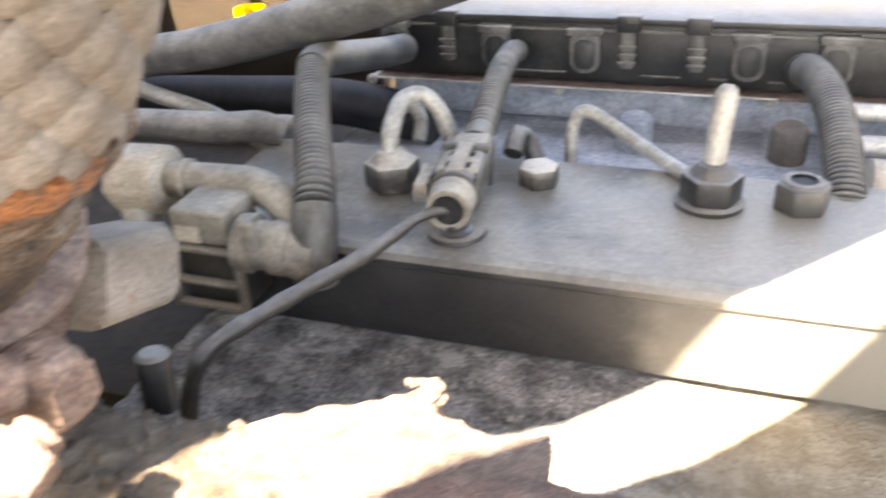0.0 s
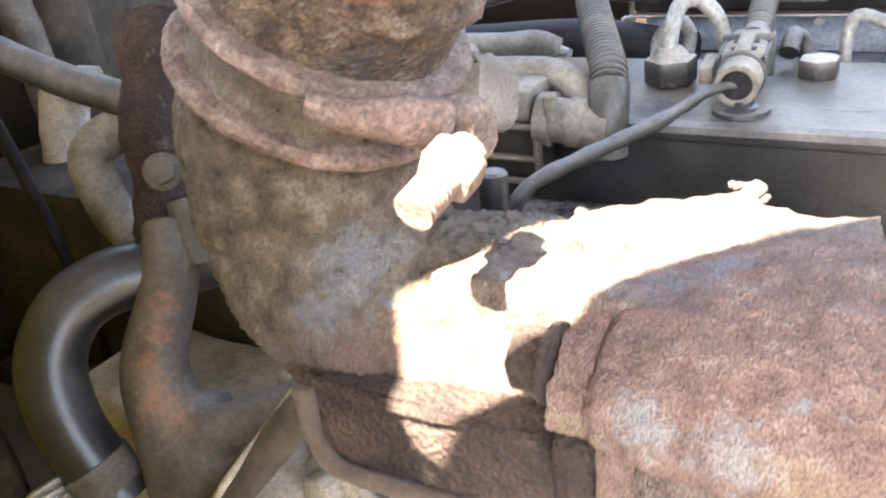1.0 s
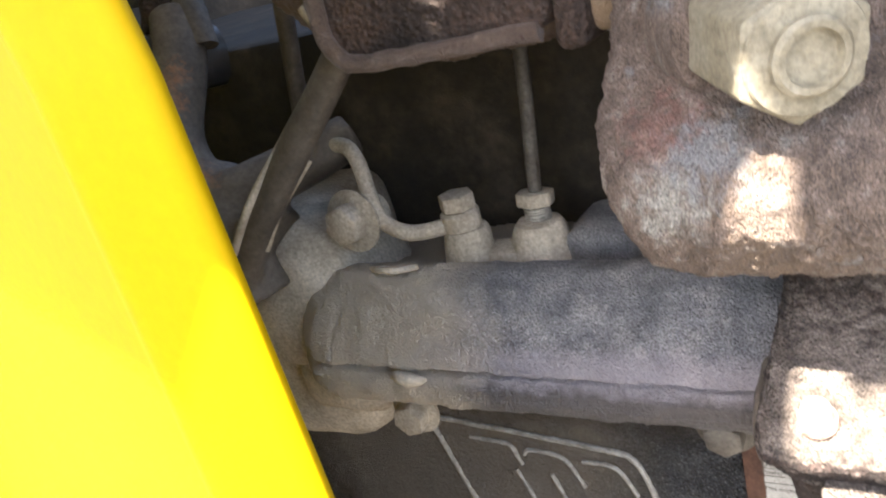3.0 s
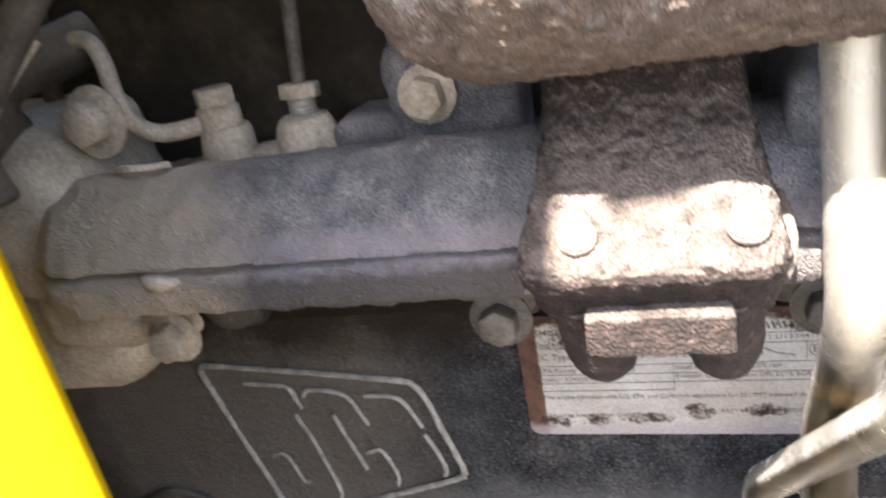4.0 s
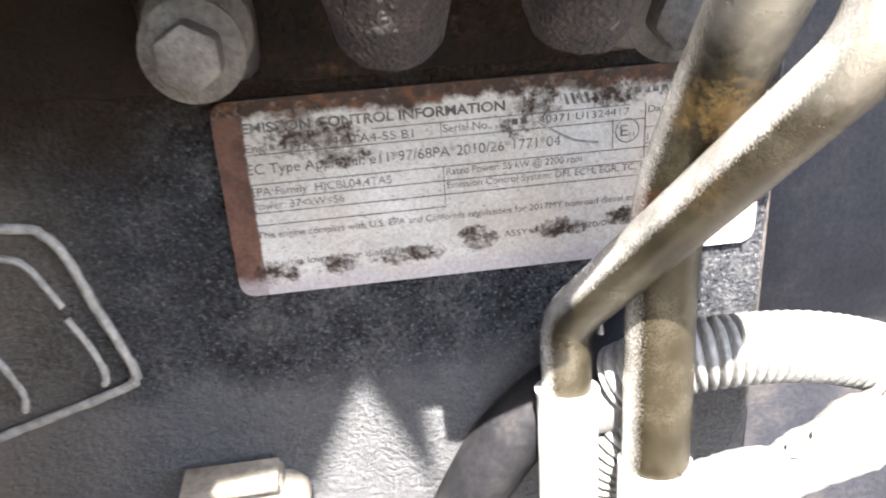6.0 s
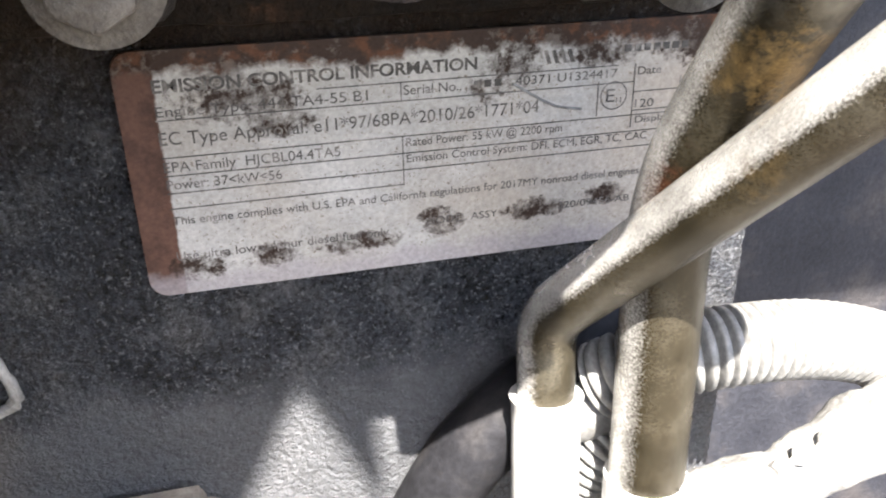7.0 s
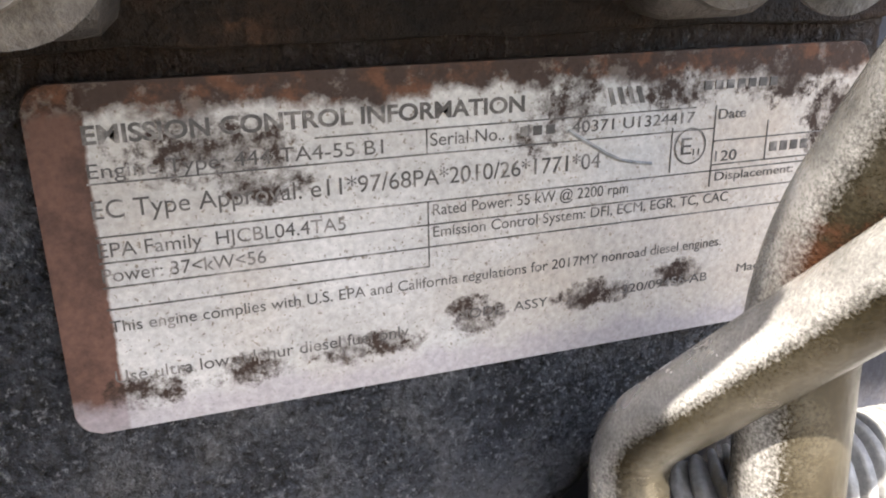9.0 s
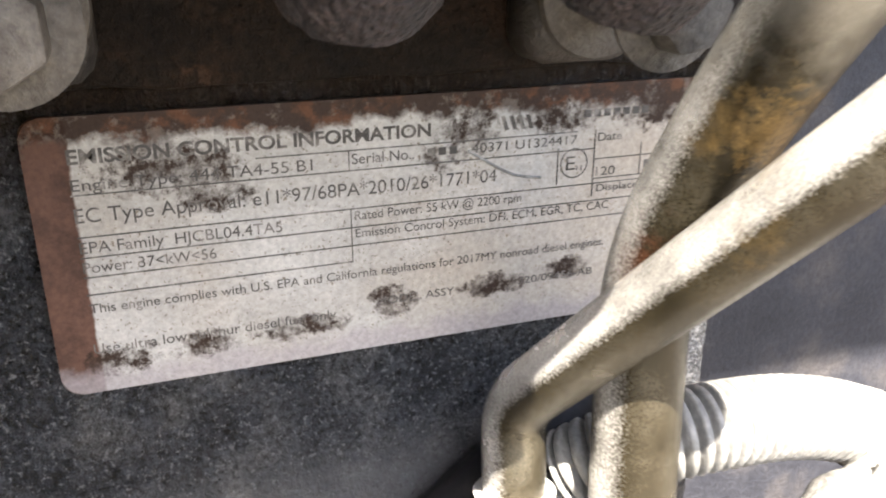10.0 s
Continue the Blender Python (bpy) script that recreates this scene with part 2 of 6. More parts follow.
M_COVER = surf("black_painted_cover", [(0.018, 0.018, 0.019), (0.026, 0.026, 0.027), (0.040, 0.040, 0.040)], 34, 0.40, 0.0, 0.3, 500,
               dust=(0.265, 0.245, 0.212), dust_amount=0.88, dust_from=0.3, spec=0.4, sides=((0, 0.055, 0.04, (0.27, 0.25, 0.21), 0.7),),
               patches=(((-0.050, 0.122, 1.266), 0.018, (0.36, 0.315, 0.25), 0.75), ((-0.085, 0.115, 1.266), 0.018, (0.37, 0.325, 0.26), 0.8), ((0.010, 0.146, 1.266), 0.011, (0.36, 0.315, 0.25), 0.7),
                        ((0.052, 0.150, 1.266), 0.012, (0.38, 0.335, 0.26), 0.75), ((0.100, 0.152, 1.266), 0.014, (0.38, 0.335, 0.26), 0.75)))
M_TAB = surf("dust_filmed_plastic_tab", [(0.050, 0.048, 0.045), (0.085, 0.081, 0.075), (0.140, 0.130, 0.118)], 80, 0.6, 0.0, 0.3, 500,
             dust=(0.34, 0.31, 0.27), dust_amount=0.7, dust_from=0.1)
M_RAIL = surf("black_plastic_rail", [(0.012, 0.012, 0.013), (0.020, 0.0195, 0.019), (0.040, 0.038, 0.035)], 40, 0.42, 0.0, 0.25, 400,
              dust=(0.28, 0.26, 0.24), dust_amount=0.6, dust_from=0.2)
M_NUTBLACK = surf("dust_capped_black_nut", [(0.022, 0.021, 0.021), (0.034, 0.032, 0.030), (0.07, 0.064, 0.056)], 90, 0.45, 0.0, 0.5, 500,
                  (0.20, 0.175, 0.14), 120, 0.63, dust=(0.46, 0.415, 0.35), dust_amount=1.3, dust_from=0.05)
M_HOSE = surf("dusty_rubber_hose", [(0.010, 0.011, 0.014), (0.019, 0.020, 0.025), (0.050, 0.050, 0.054)], 40, 0.34, 0.0, 0.12, 500, dust=(0.17, 0.157, 0.143), dust_amount=0.15, dust_from=-0.4, spec=0.8)
# Very dark base that stands for the dimness deep in the bay.
M_BAY = surf("dim_bay_tone", [(0.019, 0.0155, 0.0115), (0.038, 0.030, 0.022), (0.082, 0.064, 0.047)], 26, 0.8, 0.0, 0.6, 160)
M_PLASTIC = surf("dusty_black_plastic", [(0.085, 0.076, 0.064), (0.155, 0.138, 0.114), (0.250, 0.222, 0.184)], 70, 0.7, 0.0, 0.3, 500,
                 dust=(0.40, 0.355, 0.29), dust_amount=0.7, vary=1.0)
M_RUBBER = surf("dark_rubber_hose", [(0.008, 0.008, 0.009), (0.014, 0.014, 0.016), (0.032, 0.030, 0.030)], 50, 0.55, 0.0, 0.15, 500, spec=0.2)
M_SLEEVE = surf("smooth_pale_rubber", [(0.44, 0.435, 0.42), (0.50, 0.495, 0.48), (0.56, 0.555, 0.54)], 40, 0.45, 0.0, 0.1, 300, (0.30, 0.285, 0.26), 60, 0.66, grit=0.1)
M_STEEL = surf("dusty_zinc_steel", [(0.34, 0.32, 0.29), (0.46, 0.44, 0.40), (0.58, 0.555, 0.51)], 120, 0.5, 0.45, 0.25, 600,
               (0.27, 0.21, 0.15), 90, 0.66, vary=1.0)
M_BLUE = surf("blue_grey_casting", [(0.20, 0.22, 0.25), (0.30, 0.325, 0.36), (0.42, 0.44, 0.47)], 50, 0.7, 0.0, 0.5, 350)
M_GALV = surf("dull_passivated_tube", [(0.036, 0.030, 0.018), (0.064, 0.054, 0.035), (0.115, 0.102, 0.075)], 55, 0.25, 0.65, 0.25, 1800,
              # The dust also paints the sunlit upper-left side of the tubes.
              (0.230, 0.150, 0.055), 12, 0.60, grit=0.4, spec=0.6, dust=(0.76, 0.74, 0.70), dust_amount=1.0, dust_from=0.76, dust_to=0.97, dust_fuzz=0.42, dust_or_sun_side=(-0.70, 0.0, 0.714), rough_vary=0.12,
              # sides: upper lengths coloured paler for the sun on them.
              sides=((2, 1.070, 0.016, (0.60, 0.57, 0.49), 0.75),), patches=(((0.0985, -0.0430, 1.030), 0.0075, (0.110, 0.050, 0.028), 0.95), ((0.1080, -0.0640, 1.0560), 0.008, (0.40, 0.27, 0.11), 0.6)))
# Darker than the dusted metal of the other bolts.
M_BOLTGREY = surf("dull_grey_bolt_steel", [(0.070, 0.060, 0.050), (0.115, 0.102, 0.088), (0.180, 0.165, 0.146)], 70, 0.6, 0.1, 0.5, 600, grit=0.4)
M_CREAM = surf("pale_grey_conduit", [(0.14, 0.138, 0.130), (0.20, 0.197, 0.187), (0.27, 0.267, 0.254)], 60, 0.5, 0.0, 0.2, 500)
M_FOIL = surf("crumpled_pale_sleeve", [(0.15, 0.145, 0.135), (0.24, 0.235, 0.222), (0.33, 0.325, 0.31)], 45, 0.55, 0.0, 0.8, 700, (0.10, 0.092, 0.082), 90, 0.66, grit=0.35, relief=0.0010)
M_VOLUTE = surf("mottled_red_brown_iron", [(0.125, 0.080, 0.064), (0.195, 0.122, 0.100), (0.240, 0.156, 0.128), (0.300, 0.235, 0.195)], 120, 0.62, 0.0, 1.0, 1700,
                (0.265, 0.265, 0.275), 80, 0.65, grit=0.75, relief=0.0014, pebble=(1700, 0.8), sides=((2, 1.237, -0.006, (0.30, 0.215, 0.120), 0.6),),
                patches=(((0.0065, -0.0500, 1.2790), 0.008, (0.14, 0.145, 0.165), 0.75), ((0.0150, -0.0450, 1.2820), 0.007, (0.21, 0.23, 0.27), 0.7), ((0.0095, -0.0826, 1.2668), 0.0065, (0.30, 0.33, 0.36), 0.6),
                         ((0.0270, -0.0860, 1.2666), 0.0075, (0.29, 0.31, 0.335), 0.55), ((0.0423, -0.0872, 1.2600), 0.010, (0.29, 0.215, 0.125), 0.55), ((0.0700, -0.0872, 1.2600), 0.012, (0.30, 0.225, 0.13), 0.6),
                         ((-0.0060, -0.0800, 1.2560), 0.007, (0.27, 0.225, 0.15), 0.6)))
M_YELLOW = surf("yellow_machine_paint", [(0.44, 0.285, 0.0030), (0.465, 0.302, 0.0035), (0.49, 0.322, 0.0045)], 9, 0.5, 0.0, 0.03, 300, coat=0.0, grit=0.04, rough_vary=0.06, spec=0.08)
M_PALE = surf("weathered_pale_sheet", [(0.10, 0.10, 0.099), (0.13, 0.13, 0.128), (0.16, 0.16, 0.157)], 5, 0.6, 0.0, 0.1, 80, grit=0.1)
# Kept dark so little light bounces up into the bay.
M_GROUND = surf("dark_low_bounce_earth", [(0.050, 0.043, 0.035), (0.070, 0.060, 0.049), (0.095, 0.083, 0.069)], 1.4, 0.95, 0.0, 0.4, 30)
M_INK = surf("worn_black_ink", [(0.030, 0.027, 0.024), (0.06, 0.054, 0.048), (0.22, 0.20, 0.18)], 260, 0.6, 0.0, 0.0, 900)
M_WIREPALE = surf("pale_fuel_pipe", [(0.22, 0.205, 0.178), (0.32, 0.303, 0.268), (0.43, 0.415, 0.378)], 90, 0.5, 0.3, 0.2, 500)


# ---- mesh helpers ----
def part(name, bm, material, parent=None, label="", angle=38.0):
    bmesh.ops.recalc_face_normals(bm, faces=bm.faces)
    me = bpy.data.meshes.new(name)
    bm.to_mesh(me)
    bm.free()
    me.materials.append(material)
    me.polygons.foreach_set("use_smooth", [True] * len(me.polygons))
    me.set_sharp_from_angle(angle=radians(angle))
    ob = new(name, me)
    if parent:
        ob.parent = parent
        ob.matrix_parent_inverse = parent.matrix_world.inverted()
    if label:
        ob["label"] = label
    return ob


def thing(name, at, label, category, group="", kind=""):
    e = new(name)
    e.empty_display_size = 0.01
    e.matrix_world = Matrix.Translation(at)
    e.matrix_basis = Matrix.Translation(at)
    return tagged(e, label, category, group, kind)


def smooth_path(pts, step=0.0025):
    p = [Vector(q) for q in pts]
    p = [2 * p[0] - p[1]] + p + [2 * p[-1] - p[-2]]
    out = []
    for i in range(1, len(p) - 2):
        a, b, c, d = p[i - 1:i + 3]
        n = max(2, int((c - b).length / step))
        for k in range(n):
            t = k / n
            out.append(0.5 * (2 * b + (c - a) * t + (2 * a - 5 * b + 4 * c - d) * t * t + (3 * b - a - 3 * c + d) * t ** 3))
    out.append(p[-2])
    return out


def rounded(pts, radii, n=9):
    """Straight runs between points, with rounded corners."""
    p = [Vector(q) for q in pts]
    out = [p[0]]
    for a, b, c, r in zip(p, p[1:], p[2:], radii):
        s, e = b + (a - b).normalized() * r, b + (c - b).normalized() * r
        out += [s.lerp(b, k / n).lerp(b.lerp(e, k / n), k / n) for k in range(n + 1)]
    out.append(p[-1])
    fine = []
    for a, b in zip(out, out[1:]):
        m = max(1, int((b - a).length / 0.004))
        fine += [a.lerp(b, k / m) for k in range(m)]
    return fine + [p[-1]]


def sweep(pts, radius, seg=14, smooth=True, step=0.0025, squash=1.0, bm=None):
    """A tube along a path; radius is a number or a function of the length so far and of the whole length."""
    path = smooth_path(pts, step) if smooth else [Vector(q) for q in pts]
    bm = bm or bmesh.new()
    total = sum((b - a).length for a, b in zip(path, path[1:]))
    run, rings, up = 0.0, [], None
    for i, q in enumerate(path):
        if i:
            run += (q - path[i - 1]).length
        d = (path[min(i + 1, len(path) - 1)] - path[max(i - 1, 0)]).normalized()
        if up is None:
            up = d.orthogonal().normalized()
        up = (up - d * up.dot(d)).normalized()
        side = d.cross(up)
        r = radius(run, total) if callable(radius) else radius
        rings.append([bm.verts.new(q + (up * math.cos(a) * squash + side * math.sin(a)) * r)
                      for a in (2 * math.pi * k / seg for k in range(seg))])
    for r0, r1 in zip(rings, rings[1:]):
        for k in range(seg):
            bm.faces.new((r0[k], r0[(k + 1) % seg], r1[(k + 1) % seg], r1[k]))
    bm.faces.new(rings[0][::-1])
    bm.faces.new(rings[-1])
    return bm


def ribbed(r, pitch, depth):
    return lambda s, total: r - depth * (0.5 + 0.5 * math.cos(2 * math.pi * s / pitch)) ** 3


def lathe(profile, origin, axis, seg=48, bm=None, closed=True):
    """Rings of (distance along the axis, radius)."""
    bm = bm or bmesh.new()
    o, d = Vector(origin), Vector(axis).normalized()
    u = d.orthogonal().normalized()
    v = d.cross(u)
    rings = [[bm.verts.new(o + d * s + (u * math.cos(a) + v * math.sin(a)) * r)
              for a in (2 * math.pi * k / seg for k in range(seg))] for s, r in profile]
    for r0, r1 in zip(rings, rings[1:]):
        for k in range(seg):
            bm.faces.new((r0[k], r0[(k + 1) % seg], r1[(k + 1) % seg], r1[k]))
    if closed:
        bm.faces.new(rings[0][::-1])
        bm.faces.new(rings[-1])
    return bm


def fine_profile(profile, step):
    out = []
    for (s0, r0), (s1, r1) in zip(profile, profile[1:]):
        n = max(1, int(math.hypot(s1 - s0, r1 - r0) / step))
        out += [(s0 + (s1 - s0) * k / n, r0 + (r1 - r0) * k / n) for k in range(n)]
    return out + [profile[-1]]


def rough_up(bm, amount, size, seed=0.0, skip=None):
    """Uneven cast or scaled skin: moves the points along their normals."""
    bm.normal_update()
    for v in bm.verts:
        p = v.co / size + Vector((seed, seed * 1.7, -seed))
        h = noise.noise(p) + 0.5 * noise.noise(p * 2.3) + 0.25 * noise.noise(p * 5.1)
        v.co += v.normal * amount * h
    return bm


def pimpled(bm, height, size, seed=0.0):
    """Round grains and scale on a cast skin."""
    bm.normal_update()
    for v in bm.verts:
        p = v.co / size + Vector((seed, -seed, seed * 2.1))
        d = noise.voronoi(p)[0][0]
        v.co += v.normal * height * max(0.0, 1.0 - (d / 0.55) ** 2) * (0.35 + max(0.0, 0.9 + noise.noise(p * 0.23)))
    return bm


def grained(ob, levels, size, depth, kind="CLOUDS"):
    """Fine cast relief as real geometry."""
    sub = ob.modifiers.new("finer", "SUBSURF")
    sub.subdivision_type, sub.levels, sub.render_levels = "SIMPLE", levels, levels
    tx = bpy.data.textures.new("cast_grain", kind)
    tx.noise_scale = size
    dis = ob.modifiers.new("grain", "DISPLACE")
    dis.texture, dis.strength, dis.mid_level, dis.texture_coords = tx, depth, 0.5, "LOCAL"
    return ob


def slab(lo, hi, bevel=0.001, segs=2, cuts=0, bm=None, m=None):
    """A box between two corners with rounded edges."""
    own = bmesh.new()
    bmesh.ops.create_cube(own, size=1.0)
    lo, hi = Vector(lo), Vector(hi)
    for v in own.verts:
        v.co = Vector((lo[i] + (hi[i] - lo[i]) * (v.co[i] + 0.5) for i in range(3)))
    if bevel:
        bmesh.ops.bevel(own, geom=own.edges[:], offset=bevel, segments=segs, profile=0.5, affect="EDGES")
    if cuts:
        bmesh.ops.subdivide_edges(own, edges=[e for e in own.edges if e.calc_length() > bevel * 3], cuts=cuts, use_grid_fill=True)
    if m:
        own.transform(m)
    return join(own, bm)


def join(own, bm):
    if bm is None:
        return own
    me = bpy.data.meshes.new("tmp")
    own.to_mesh(me)
    own.free()
    bm.from_mesh(me)
    bpy.data.meshes.remove(me)
    return bm


def frame_of(origin, axis, up=(0, 0, 1)):
    """A matrix whose z runs along the axis and whose x is level where it can be."""
    z = Vector(axis).normalized()
    x = Vector(up).cross(z)
    x = x.normalized() if x.length > 1e-4 else Vector((1, 0, 0))
    y = z.cross(x)
    return Matrix(((x.x, y.x, z.x, origin[0]), (x.y, y.y, z.y, origin[1]), (x.z, y.z, z.z, origin[2]), (0, 0, 0, 1)))


def prism(poly, height, m, bevel=0.0006, segs=2, bm=None, taper=1.0):
    """A polygon in the x-y plane of m, raised along its z."""
    own = bmesh.new()
    low = [own.verts.new((x, y, 0)) for x, y in poly]
    high = [own.verts.new((x * taper, y * taper, height)) for x, y in poly]
    n = len(poly)
    own.faces.new(low[::-1])
    own.faces.new(high)
    for k in range(n):
        own.faces.new((low[k], low[(k + 1) % n], high[(k + 1) % n], high[k]))
    if bevel:
        bmesh.ops.bevel(own, geom=own.edges[:], offset=bevel, segments=segs, profile=0.5, affect="EDGES")
    own.transform(m)
    return join(own, bm)


def secs_rings(secs, right, back, r, middle=None):
    """Rounded rectangles, one above the other: (height, left edge, front edge); mirrored about the middle where one is given."""
    return [[(x, y, z) for x, y in round_poly(x0, f, right if middle is None else 2 * middle - x0, back, r, 6)] for z, x0, f in secs]


def loft(rings, step=0.0026):
    """A skin over rings of points, with its long edges cut into short ones."""
    bm = bmesh.new()
    fine = []
    for ring in rings:
        pts = []
        for a, c in zip(ring, ring[1:] + ring[:1]):
            pts.append((Vector(a), Vector(c)))
        fine.append(pts)
    counts = [max(1, max(int((p[k][1] - p[k][0]).length / step) for p in fine)) for k in range(len(fine[0]))]
    rows = []
    for pts in fine:
        rows.append([a + (c - a) * i / n for (a, c), n in zip(pts, counts) for i in range(n)])
    dense = []
    for a, c in zip(rows, rows[1:]):
        n = max(1, int(max((q - p).length for p, q in zip(a, c)) / step))
        dense += [[p + (q - p) * i / n for p, q in zip(a, c)] for i in range(n)]
    dense.append(rows[-1])
    vs = [[bm.verts.new(p) for p in row] for row in dense]
    for a, c in zip(vs, vs[1:]):
        for k in range(len(a)):
            bm.faces.new((a[k], a[(k + 1) % len(a)], c[(k + 1) % len(a)], c[k]))
    for ring, flip in ((vs[0], 1), (vs[-1], 0)):
        mid = sum((v.co for v in ring), Vector()) / len(ring)
        prev = ring
        for k in range(1, 12):
            cur = [bm.verts.new(v.co.lerp(mid, k / 12)) for v in ring]
            for i in range(len(ring)):
                bm.faces.new((prev[i], prev[(i + 1) % len(ring)], cur[(i + 1) % len(ring)], cur[i]))
            prev = cur
        bm.faces.new(prev)
    return bm


def hex_poly(flats, turn=0.0):
    r = flats / math.sqrt(3)
    return [(r * math.cos(turn + k * math.pi / 3), r * math.sin(turn + k * math.pi / 3)) for k in range(6)]


def round_poly(x0, y0, x1, y1, r, n=5):
    out = []
    for cx, cy, a in ((x1 - r, y0 + r, -90), (x1 - r, y1 - r, 0), (x0 + r, y1 - r, 90), (x0 + r, y0 + r, 180)):
        out += [(cx + r * math.cos(radians(a + 90 * k / n)), cy + r * math.sin(radians(a + 90 * k / n))) for k in range(n + 1)]
    return out


def bolt(at, axis, flats, head, flange, shank, material, label, name="flange_bolt", group="", turn=0.3):
    """A hexagon bolt that stands out along the axis from its seat."""
    b = thing(name, at, label, "bolt", group)
    d = Vector(axis).normalized()
    m = frame_of(at, d)
    if shank > 0:
        part("shank", lathe([(0, flange * 0.52), (shank, flange * 0.52)], at, d, 20), material, b)
    top = Vector(at) + d * shank
    part("flange", lathe([(0, flange * 0.97), (0.0008, flange), (0.0016, flange), (0.0026, flats * 0.56)], top, d, 32), material, b)
    hm = frame_of(top + d * 0.0016, d) @ pose(0, 0, 0, 0, 0, math.degrees(turn))
    part("head", prism(hex_poly(flats), head, hm, min(0.0012, flats * 0.08), 2), material, b)
    return b


# ---- the setting ----
def ground_sheet():
    bm = bmesh.new()
    n, half = 40, 300.0
    grid = [[bm.verts.new((half * (2 * i / n - 1) ** 3, half * (2 * j / n - 1) ** 3, 0.0)) for j in range(n + 1)] for i in range(n + 1)]
    for i in range(n):
        for j in range(n):
            bm.faces.new((grid[i][j], grid[i + 1][j], grid[i + 1][j + 1], grid[i][j + 1]))
    g = part("ground", bm, M_GROUND)
    tagged(g, "dry packed earth under the parked machine", "ground", kind="structure")


ground_sheet()


def engine_block():
    b = thing("engine_block", (0.0, 0.15, 0.55), "dusty black painted cast engine block standing in the bay", "engine block")
    bm = bmesh.new()
    xs = [-0.46 + 0.012 * k for k in range(25)] + [-0.160 + 0.0009 * k for k in range(361)]
    zs = [0.62 + 0.013 * k for k in range(20)] + [0.880 + 0.0009 * k for k in range(205)] + [1.070, 1.085, 1.10]
    nx, nz = len(xs) - 1, len(zs) - 1
    grid = []
    for x in xs:
        row = []
        for z in zs:
            y = 0.0018 * noise.noise(Vector((x, 0, z)) / 0.05) * min(1.0, max(0.0, (-x) / 0.05 + 0.2))
            y += 0.05 * max(0.0, (x - 0.150) / 0.015) ** 2
            y -= 0.0055 * math.exp(-(((x - 0.055) / 0.026) ** 2 + ((z - 0.940) / 0.030) ** 2) ** 1.5)
            if x > -0.161 and 0.879 < z < 1.065:
                q = Vector((x, 0.0, z)) / 0.0021
                y -= 0.00060 * noise.noise(q) + 0.00028 * noise.noise(q * 2.1) + 0.0004 * noise.noise(q * 0.2)
            row.append(bm.verts.new((x, y + 0.0006, z)))
        grid.append(row)
    for i in range(nx):
        for j in range(nz):
            bm.faces.new((grid[i][j], grid[i + 1][j], grid[i + 1][j + 1], grid[i][j + 1]))
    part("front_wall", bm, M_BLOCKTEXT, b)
    part("upper_band", rough_up(slab((-0.150, -0.0022, 1.0580), (0.152, 0.004, 1.0985), 0.0012, 2, 30), 0.0012, 0.010), M_BROWNWALL, b, "brown rust-stained upper wall, darkened for the shade under the casting")
    part("sump", slab((-0.44, 0.04, 0.0), (0.16, 0.34, 0.60), 0.01), M_BLOCK, b)
    part("crankcase", slab((-0.46, 0.012, 0.60), (0.162, 0.36, 1.10), 0.006), M_BLOCK, b)
    part("rear_housing", slab((0.163, 0.075, 0.60), (0.50, 0.36, 1.10), 0.02), M_REAR, b)
    part("core_plug", lathe([(0, 0.030), (0.003, 0.030), (0.0045, 0.0285), (0.0045, 0.026), (0.002, 0.0245), (0.0015, 0.012)],
                            (-0.182, 0.001, 0.938), (0, -1, 0), 48), M_BOLTGREY, b, "round pressed core plug")
    # the raised crest: a slanted frame with bent raised strips in it
    outline = [(-0.1440, 1.0363), (-0.1000, 1.0318), (-0.0540, 1.0262), (-0.0475, 1.0235), (-0.0435, 1.0180), (-0.0390, 1.0020), (-0.0330, 0.9815), (-0.0338, 0.9775), (-0.0375, 0.9750),
               (-0.0780, 0.9628), (-0.1165, 0.9508), (-0.1210, 0.9520), (-0.1238, 0.9565), (-0.1350, 0.9930), (-0.1458, 1.0290), (-0.1462, 1.0340), (-0.1440, 1.0363)]
    crest = part("crest_frame", rough_up(sweep([(x, -0.0001, z) for x, z in outline], 0.0014, 10, step=0.0015), 0.0003, 0.004), M_CREST, b, "raised worn crest frame")
    strips = [[(-0.1270, 1.0262), (-0.1150, 1.0252), (-0.1062, 1.0240), (-0.1040, 1.0195), (-0.1020, 1.0130)],
              [(-0.1058, 1.0095), (-0.1000, 0.9930), (-0.0940, 0.9690), (-0.0945, 0.9640)],
              [(-0.1235, 0.9868), (-0.1180, 0.9880), (-0.1150, 0.9840), (-0.1112, 0.9725), (-0.1085, 0.9728)],
              [(-0.0995, 1.0190), (-0.0970, 1.0219), (-0.0850, 1.0212), (-0.0780, 1.0170), (-0.0720, 1.0040)],
              [(-0.0877, 1.0091), (-0.0831, 0.9949), (-0.0780, 0.9800)],
              [(-0.0764, 0.9890), (-0.0700, 0.9905), (-0.0672, 0.9870), (-0.0640, 0.9767), (-0.0650, 0.9717)],
              [(-0.0709, 1.0186), (-0.0600, 1.0184), (-0.0535, 1.0150), (-0.0475, 1.0025)],
              [(-0.0472, 0.9988), (-0.0436, 0.9906), (-0.0409, 0.9808), (-0.0420, 0.9770)]]
    for strip in strips:
        part("crest_strip", rough_up(sweep([(x, 0.0, z) for x, z in strip], 0.00105, 8, step=0.0015), 0.0003, 0.003), M_CREST, crest)
    return b


engine_block()


